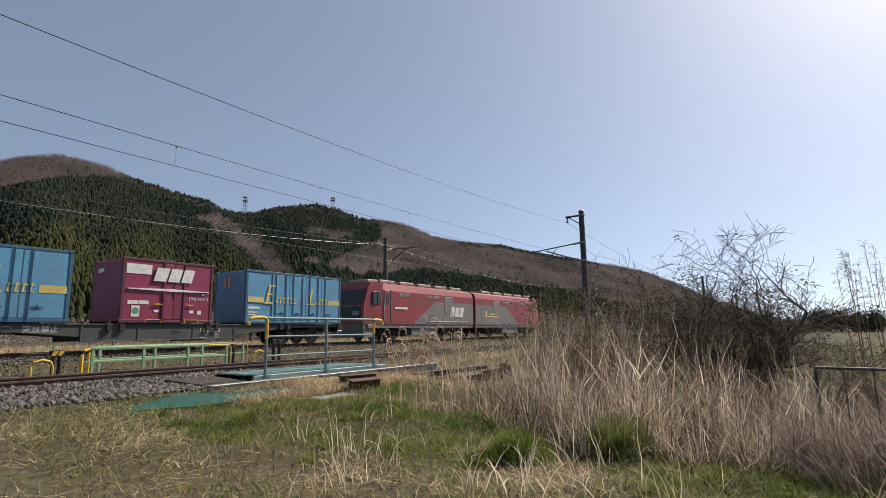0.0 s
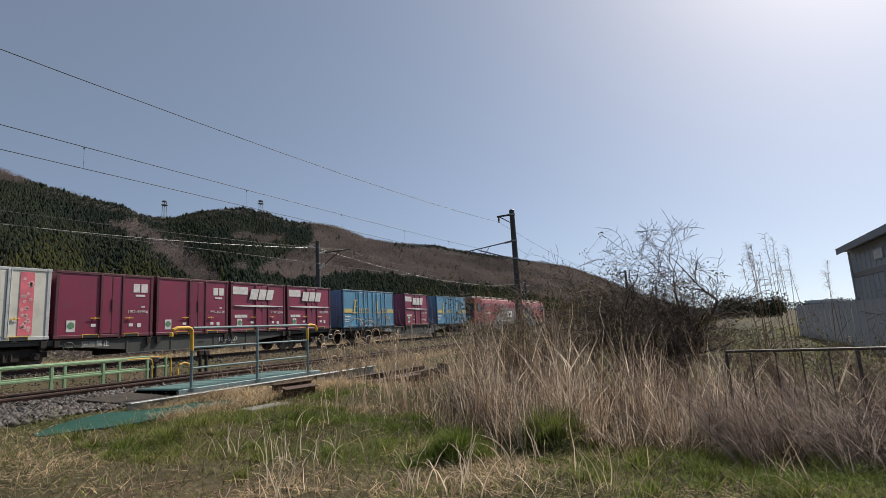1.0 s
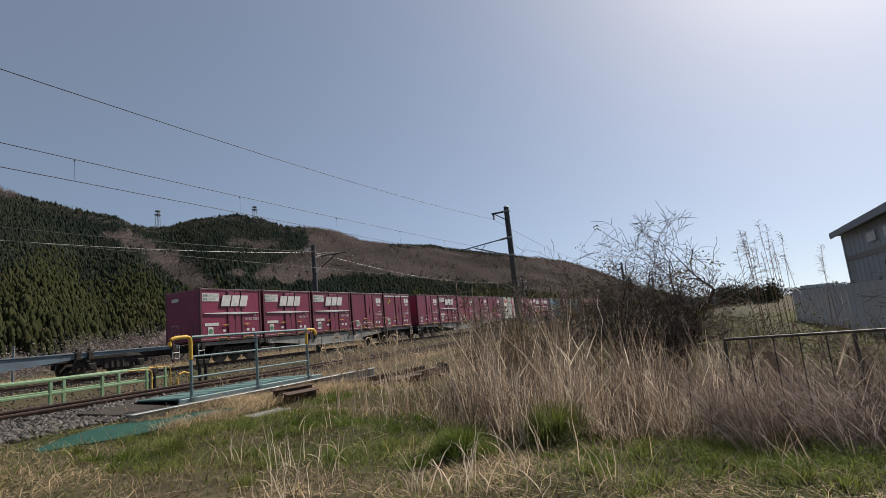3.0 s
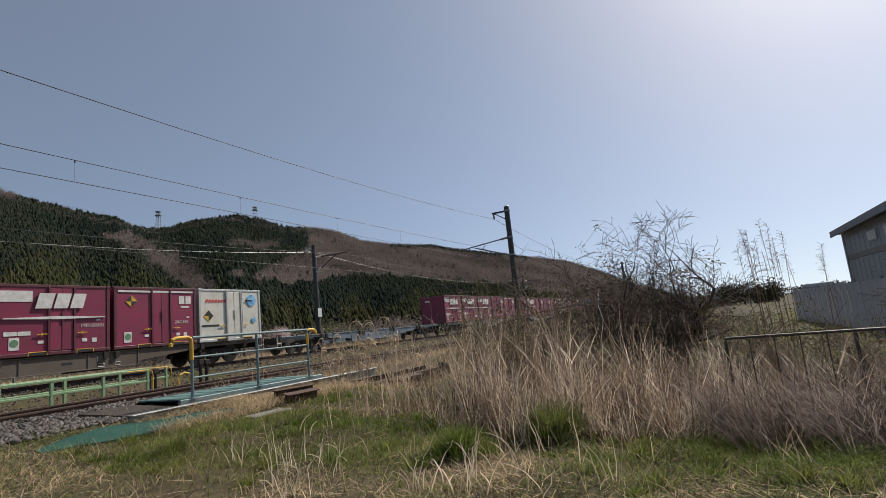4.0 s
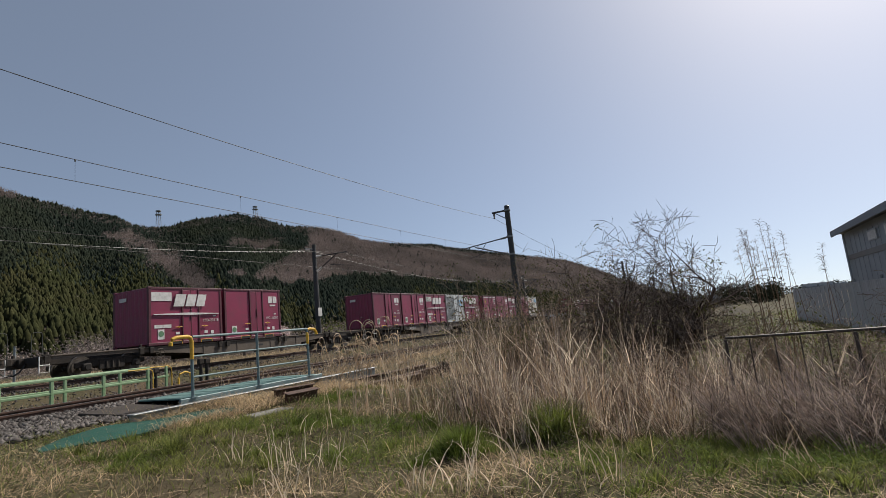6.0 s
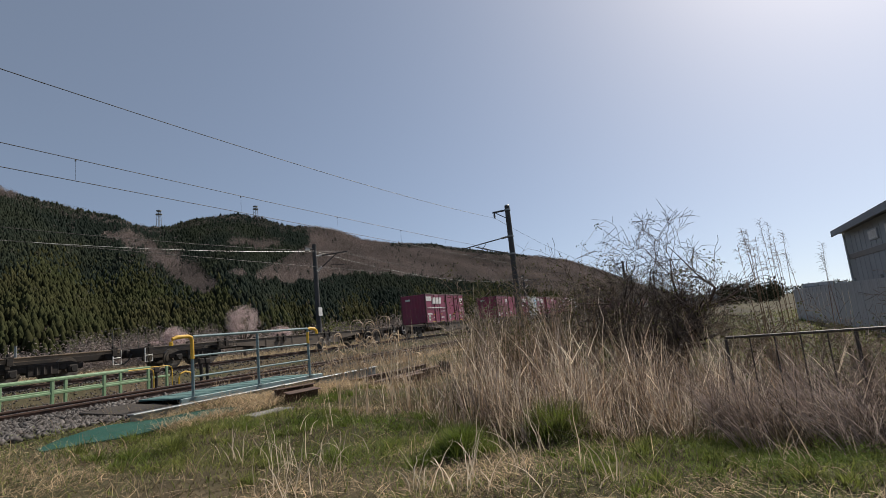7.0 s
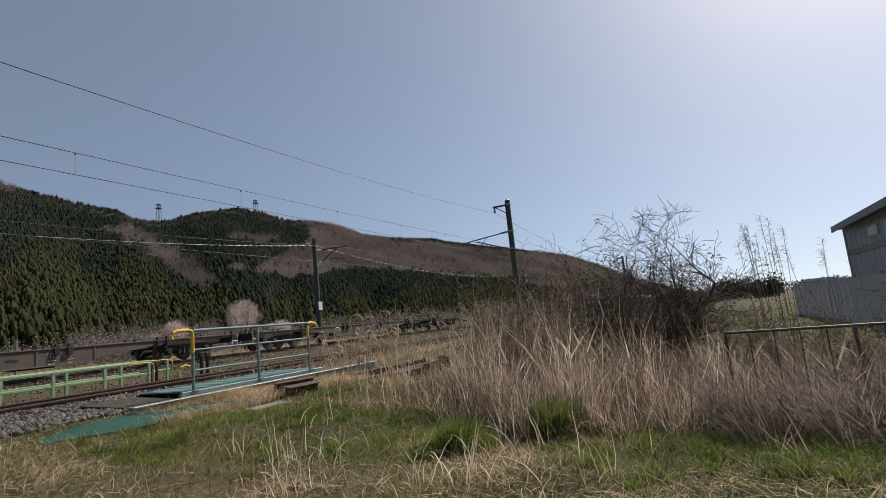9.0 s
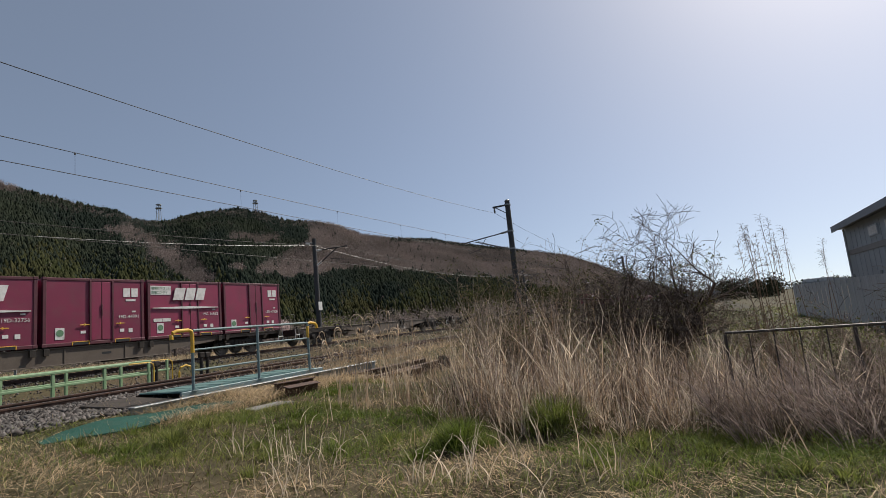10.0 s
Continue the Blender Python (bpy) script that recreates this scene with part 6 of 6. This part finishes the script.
def make_stand():
    """The thicket of dead stalks: a band from the footway round to the fence."""
    rng = np.random.default_rng(33)
    def front(b):
        return np.interp(b, [52, 58, 64, 70, 80, 90, 100, 112], [9.2, 8.7, 7.5, 7.1, 6.75, 6.75, 6.8, 6.8]) + 0.16 * np.sin(b * 1.3) + 0.1 * np.sin(b * 3.1)
    def place_in(n, depth, b0=53, b1=112):
        b = rng.uniform(b0, b1, n)
        r = front(b) + depth * rng.uniform(0, 1, n) ** 1.3
        x, y = r * np.sin(np.radians(b)), r * np.cos(np.radians(b))
        k = (rng.uniform(0, 1, n) < np.interp(b, [54, 60, 66, 70], [0.1, 0.2, 0.65, 1.0])) & (rng.uniform(0, 1, n) < 0.5 + 0.85 * np.sin(b * 0.62 + 1.7 * np.sin(r * 1.1)) * np.sin(r * 2.6 + b * 0.21)) & (y < 8.3) & ~((x > 7.7) & (y < -0.2) & (x < 7.9))
        return b[k], r[k], x[k], y[k]
    for name, n, mat, label, lo, hi, wid, b0, b1 in (("tall_dead_grass", 8000, STALK, "tall brown dead grass standing in a thicket", 0.35, 1.1, (0.006, 0.015), 56, 96), ("pale_dead_stalks", 4300, BLEACHED, "pale bleached stalks among the dead grass", 0.3, 1.12, (0.006, 0.014), 53, 94), ("dead_bramble", 7600, MAUVE, "greyish-brown dead bramble canes", 0.3, 1.05, (0.006, 0.013), 62, 112)):
        b, r, x, y = place_in(n, 4.2, b0, b1)
        m = len(b)
        depth = np.clip((r - front(b)) / 2.2, 0, 1)
        h = stand_height(b) * (lo + (hi - lo) * rng.uniform(0, 1, m) ** 1.0) * (0.4 + 0.6 * depth) * (0.85 + 0.25 * np.sin(b * 1.7 + 2 * np.sin(r * 2.0)))
        right = np.clip((b - 78) / 14, 0, 1)
        bear = rng.normal(np.radians(-26), 1.5, m)
        bear = np.where(rng.uniform(0, 1, m) < 0.7 - 0.3 * right, rng.uniform(-3.14, 3.14, m), bear)
        lean = np.where(rng.uniform(0, 1, m) < 0.3, rng.uniform(0.3, 0.85, m), rng.uniform(0.0, 0.3, m)) + right * rng.uniform(0.05, 0.4, m)
        curl = np.where(rng.uniform(0, 1, m) < 0.2, rng.uniform(0.4, 1.2, m), rng.uniform(-0.12, 0.2, m))
        v, f = ribbons(np.stack([x, y, ground_z(x, y) - 0.02], 1), h, bear, lean, curl, rng.uniform(*wid, m), 7, rng, 0.016)
        raw(name, v, f, mat, label, "dead grass")
    n = 1700
    b = rng.uniform(89, 112, n)
    r = 7.7 - (1.05 + 0.3 * np.sin(b * 0.9) + 0.2 * np.sin(b * 2.3)) * rng.uniform(0, 1, n) ** 1.6
    x, y = r * np.sin(np.radians(b)), r * np.cos(np.radians(b))
    v, f = ribbons(np.stack([x, y, ground_z(x, y)], 1), rng.uniform(0.4, 1.35, n), rng.normal(np.radians(-26), 0.9, n), rng.uniform(0.1, 0.75, n), rng.uniform(0, 0.7, n), rng.uniform(0.006, 0.014, n), 6, rng, 0.05)
    raw("fence_bramble", v, f, MAUVE, "dead bramble canes before the iron fence", "dead grass")
    # low tangle at the feet; its dark colour stands in for shade between stalks
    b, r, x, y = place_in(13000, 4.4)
    m = len(b)
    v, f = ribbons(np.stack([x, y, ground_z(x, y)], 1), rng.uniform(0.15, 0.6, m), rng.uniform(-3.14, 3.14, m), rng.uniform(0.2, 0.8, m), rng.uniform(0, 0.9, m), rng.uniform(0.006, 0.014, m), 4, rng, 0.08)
    raw("fallen_stalks", v, f, THATCH, "tangle of fallen dead stalks, coloured dark for the thicket's shade", "dead grass")
    # dark upright stems along the front, and snapped pale pieces lodged at all angles
    for name, n, mat, label, h0, h1, l0, l1, w0, w1 in (("upright_stems", 520, DARK_STEM, "thin upright reddish-brown dead stems", 0.5, 1.25, 0.0, 0.18, 0.006, 0.012), ("snapped_stalks", 1500, BLEACHED, "snapped pale stalks lodged in the thicket", 0.2, 0.6, 0.3, 0.95, 0.006, 0.013)):
        b, r, x, y = place_in(n, 2.0, 58, 106)
        m = len(b)
        lift_up = rng.uniform(0, 0.6, m) * np.clip((r - front(b)) / 0.8, 0, 1) * stand_height(b) if name == "snapped_stalks" else np.zeros(m)
        v, f = ribbons(np.stack([x, y, ground_z(x, y) + lift_up], 1), rng.uniform(h0, h1, m), rng.uniform(-3.14, 3.14, m), rng.uniform(l0, l1, m), rng.uniform(-0.05, 0.1, m), rng.uniform(w0, w1, m), 4, rng, 0.012)
        raw(name, v, f, mat, label, "dead grass")
    # curled weeds that stand alone by the beams
    for bb, rr, hh in ((51.4, 9.6, 1.35), (53.0, 9.3, 1.6), (54.2, 9.4, 1.55), (56.9, 9.3, 1.6), (58.6, 9.2, 1.5)):
        cx, cy = rr * math.sin(radians(bb)), rr * math.cos(radians(bb))
        weed = thing("dead_weed", "tall curled straw-coloured dead weed by the beams", "plant", pose(cx, cy, float(ground_z(cx, cy))), "dead weeds")
        s = Shape()
        rn = random.Random(int(bb * 10))
        for k in range(5):
            a = rn.uniform(0, 6.28)
            h = hh * rn.uniform(0.7, 1.0)
            pts = [(0.03 * math.cos(a), 0.03 * math.sin(a), 0)]
            for i in range(1, 7):
                t = i / 6
                pts.append((math.cos(a) * 0.16 * t * t * hh + rn.uniform(-0.02, 0.02), math.sin(a) * 0.16 * t * t * hh + rn.uniform(-0.02, 0.02), h * t))
            part("stem", Shape().tube(pts, [0.006, 0.006, 0.005, 0.005, 0.004, 0.004, 0.003], 5), BLEACHED, weed)
            top = Vector(pts[-1])
            for c in range(5):
                q = rn.uniform(0, 6.28)
                rad = rn.uniform(0.04, 0.1)
                base = Vector(pts[rn.randint(4, 6)])
                s.tube([base + Vector((math.cos(q) * rad * (1 - math.cos(u)) * 1.2, math.sin(q) * rad * (1 - math.cos(u)) * 1.2, rad * math.sin(u) * 1.4)) for u in np.linspace(0, rn.uniform(3, 5), 9)], [0.006] * 8 + [0.003], 4)
        tagged(part("curled_leaves", s, BLEACHED, weed), kind="stuff")


make_stand()


def grow(s, leaves, rn, p, d, length, r, level, droop, up, kin):
    """One limb and, along it, its side shoots."""
    n = 5
    pts, rad = [p], [r]
    for i in range(n):
        d = (d + Vector((rn.gauss(0, 0.17), rn.gauss(0, 0.17), rn.gauss(0, 0.13) + up - droop * level * 0.04))).normalized()
        p = p + d * (length / n)
        pts.append(p)
        rad.append(max(r * (1 - 0.7 * (i + 1) / n), 0.0042 if kin[0] == 6 else 0.003))
    s[min(level, 2)].tube(pts, rad, 6 if level == 0 else (4 if level < 3 else 3), cap=False)
    leaves.append((pts[-1], level))
    if level >= 4 or length < 0.12:
        return
    kids = kin[level]
    for k in range(kids):
        i = rn.randint(1, n)
        q = pts[i]
        side = Vector((rn.gauss(0, 1), rn.gauss(0, 1), rn.gauss(0.25, 0.6))).normalized()
        e = (d * 0.65 + side * 0.8).normalized()
        grow(s, leaves, rn, q, e, length * rn.uniform(0.45, 0.72), rad[i] * 0.74, level + 1, droop, up, kin)


def make_bare_tree(name, label, bearing, r, height, stems, wide, seed, ivy, thick=0.06):
    rn = random.Random(seed)
    x, y, _ = polar(bearing, r)
    tree = thing(name, label, "tree" if "tree" in name else "shrub", pose(x, y, float(ground_z(x, y)) - 0.05))
    s, leaves = [Shape(), Shape(), Shape()], []
    for k in range(stems):
        a = k * 6.283 / stems + rn.uniform(-0.4, 0.4)
        d = Vector((math.cos(a) * wide, math.sin(a) * wide, 1)).normalized()
        grow(s, leaves, rn, Vector((math.cos(a) * 0.08, math.sin(a) * 0.08, 0)), d, height * rn.uniform(0.55, 0.75), thick * height / 3.5 * rn.uniform(0.6, 1.3), 0, 0.6, 0.05, (6, 5, 4, 3) if "tree" in name else (5, 4, 3, 2))
    bark = BARK if "tree" in name else BUSH_BARK
    part("trunk", s[0].mesh("trunk", False), bark, tree)
    tagged(part("limb_work", s[1].mesh("limb_work", False), bark, tree), kind="stuff")
    tagged(part("crown", s[2].mesh("crown", False), bark, tree), kind="stuff")
    if ivy:
        rng = np.random.default_rng(seed)
        tips = np.array([tuple(p) for p, lv in leaves if lv >= 2 and rn.random() < ivy])
        if len(tips):
            at = np.repeat(tips, 9, 0) + rng.normal(0, 0.07, (len(tips) * 9, 3))
            a, c = rng.normal(0, 1, (2, len(at), 3))
            a /= np.linalg.norm(a, axis=1, keepdims=True)
            c /= np.linalg.norm(c, axis=1, keepdims=True)
            z = rng.uniform(0.018, 0.034, len(at))[:, None]
            v = np.stack([at - a * z, at + c * z * 0.7, at + a * z, at - c * z * 0.7], 1).reshape(-1, 3)
            lv = raw("ivy_leaves", v, np.arange(len(v)).reshape(-1, 4), IVY)
            lv.parent = tree
    return tree


make_bare_tree("bare_tree", "leafless spreading tree with dark tangled twigs", 86.2, 12.6, 3.0, 7, 0.65, 5, 0.02, 0.085)
make_bare_tree("bare_tree", "leafless dark tree leaning over the thicket", 85.2, 13.0, 2.9, 5, 0.8, 8, 0.02, 0.06)
make_bare_tree("ivy_bush", "leafless bush overgrown with dull ivy", 76.2, 12.3, 2.7, 4, 0.45, 11, 0.16)
make_bare_tree("ivy_bush", "low dense bush with dull green leaves", 71.0, 12.0, 2.4, 5, 0.6, 14, 0.22)
make_bare_tree("ivy_bush", "low dense bush with dull green leaves", 68.4, 12.4, 2.0, 5, 0.6, 15, 0.2)
make_bare_tree("ivy_bush", "leafless bush overgrown with dull ivy", 79.5, 12.8, 2.9, 4, 0.5, 17, 0.12)
make_bare_tree("ivy_bush", "leafless grey bush behind the dead grass", 83.0, 12.2, 2.5, 4, 0.6, 19, 0.08)
make_bare_tree("ivy_bush", "low dense bush with dull green leaves", 74.0, 11.4, 2.0, 4, 0.7, 23, 0.16)
make_bare_tree("ivy_bush", "leafless grey bush behind the fence", 92.0, 11.5, 1.9, 6, 0.7, 27, 0.03)
make_bare_tree("ivy_bush", "leafless grey bush behind the fence", 97.0, 10.5, 1.5, 6, 0.8, 29, 0.04)
make_bare_tree("ivy_bush", "leafless grey bush behind the fence", 102.5, 10.0, 1.5, 6, 0.8, 31, 0.04)


def make_reeds():
    rng = random.Random(9)
    spots = [(94.4, 6.2), (94.7, 5.6), (95.0, 6.4), (95.2, 5.2), (95.9, 6.6), (96.2, 7.0), (96.5, 5.2), (96.7, 4.4), (97.0, 5.6), (98.3, 3.4), (99.6, 3.9), (94.5, 4.6), (95.5, 5.8), (100.4, 2.9), (94.1, 4.9), (96.0, 4.2), (96.9, 3.8)]
    for b, rise in spots:
        r = rng.uniform(9.4, 11.2)
        x, y, _ = polar(b, r)
        top = 1.6 + r * math.tan(radians(rise))
        reed = thing("tall_reed", "tall thin dead reed with a feathery head", "reed", pose(x, y, 0), "reeds")
        lx, ly = rng.uniform(-0.35, 0.0), rng.uniform(-0.05, 0.3)
        pts = [(lx * t ** 1.5, ly * t ** 1.5, top * t) for t in np.linspace(0, 1, 7)]
        part("stem", Shape().tube(pts, [0.007, 0.007, 0.006, 0.005, 0.004, 0.003, 0.002], 5), STALK, reed)
        s = Shape()
        for k in range(34):
            t = rng.uniform(0.84, 1.0)
            p = Vector((lx * t ** 1.5, ly * t ** 1.5, top * t))
            a = rng.uniform(0, 6.28)
            q = p + Vector((math.cos(a) * 0.075 - 0.02, math.sin(a) * 0.075 + 0.02, rng.uniform(-0.03, 0.06)))
            s.tube([p, (p + q) / 2 + Vector((0, 0, 0.02)), q], [0.0018, 0.0018, 0.001], 3)
        tagged(part("feathery_head", s, STALK, reed), kind="stuff")


make_reeds()

# ---- what moves: the whole train ----
# seconds, place of the first container's front edge along the track
RUN = [(0.0, 20.85), (0.5, 33.48), (1.0, 46.1), (2.0, 71.4), (2.5, 84.2), (3.8, 117.1), (5.0, 147.3), (6.0, 172.1), (7.0, 196.3), (8.0, 219.6), (9.0, 242.8), (10.0, 266.3)]


def motions():
    for ob, ahead, z in MOVERS:
        walk(ob, [(t, pose(x + ahead, FAR_Y, z)) for t, x in RUN])


motions()
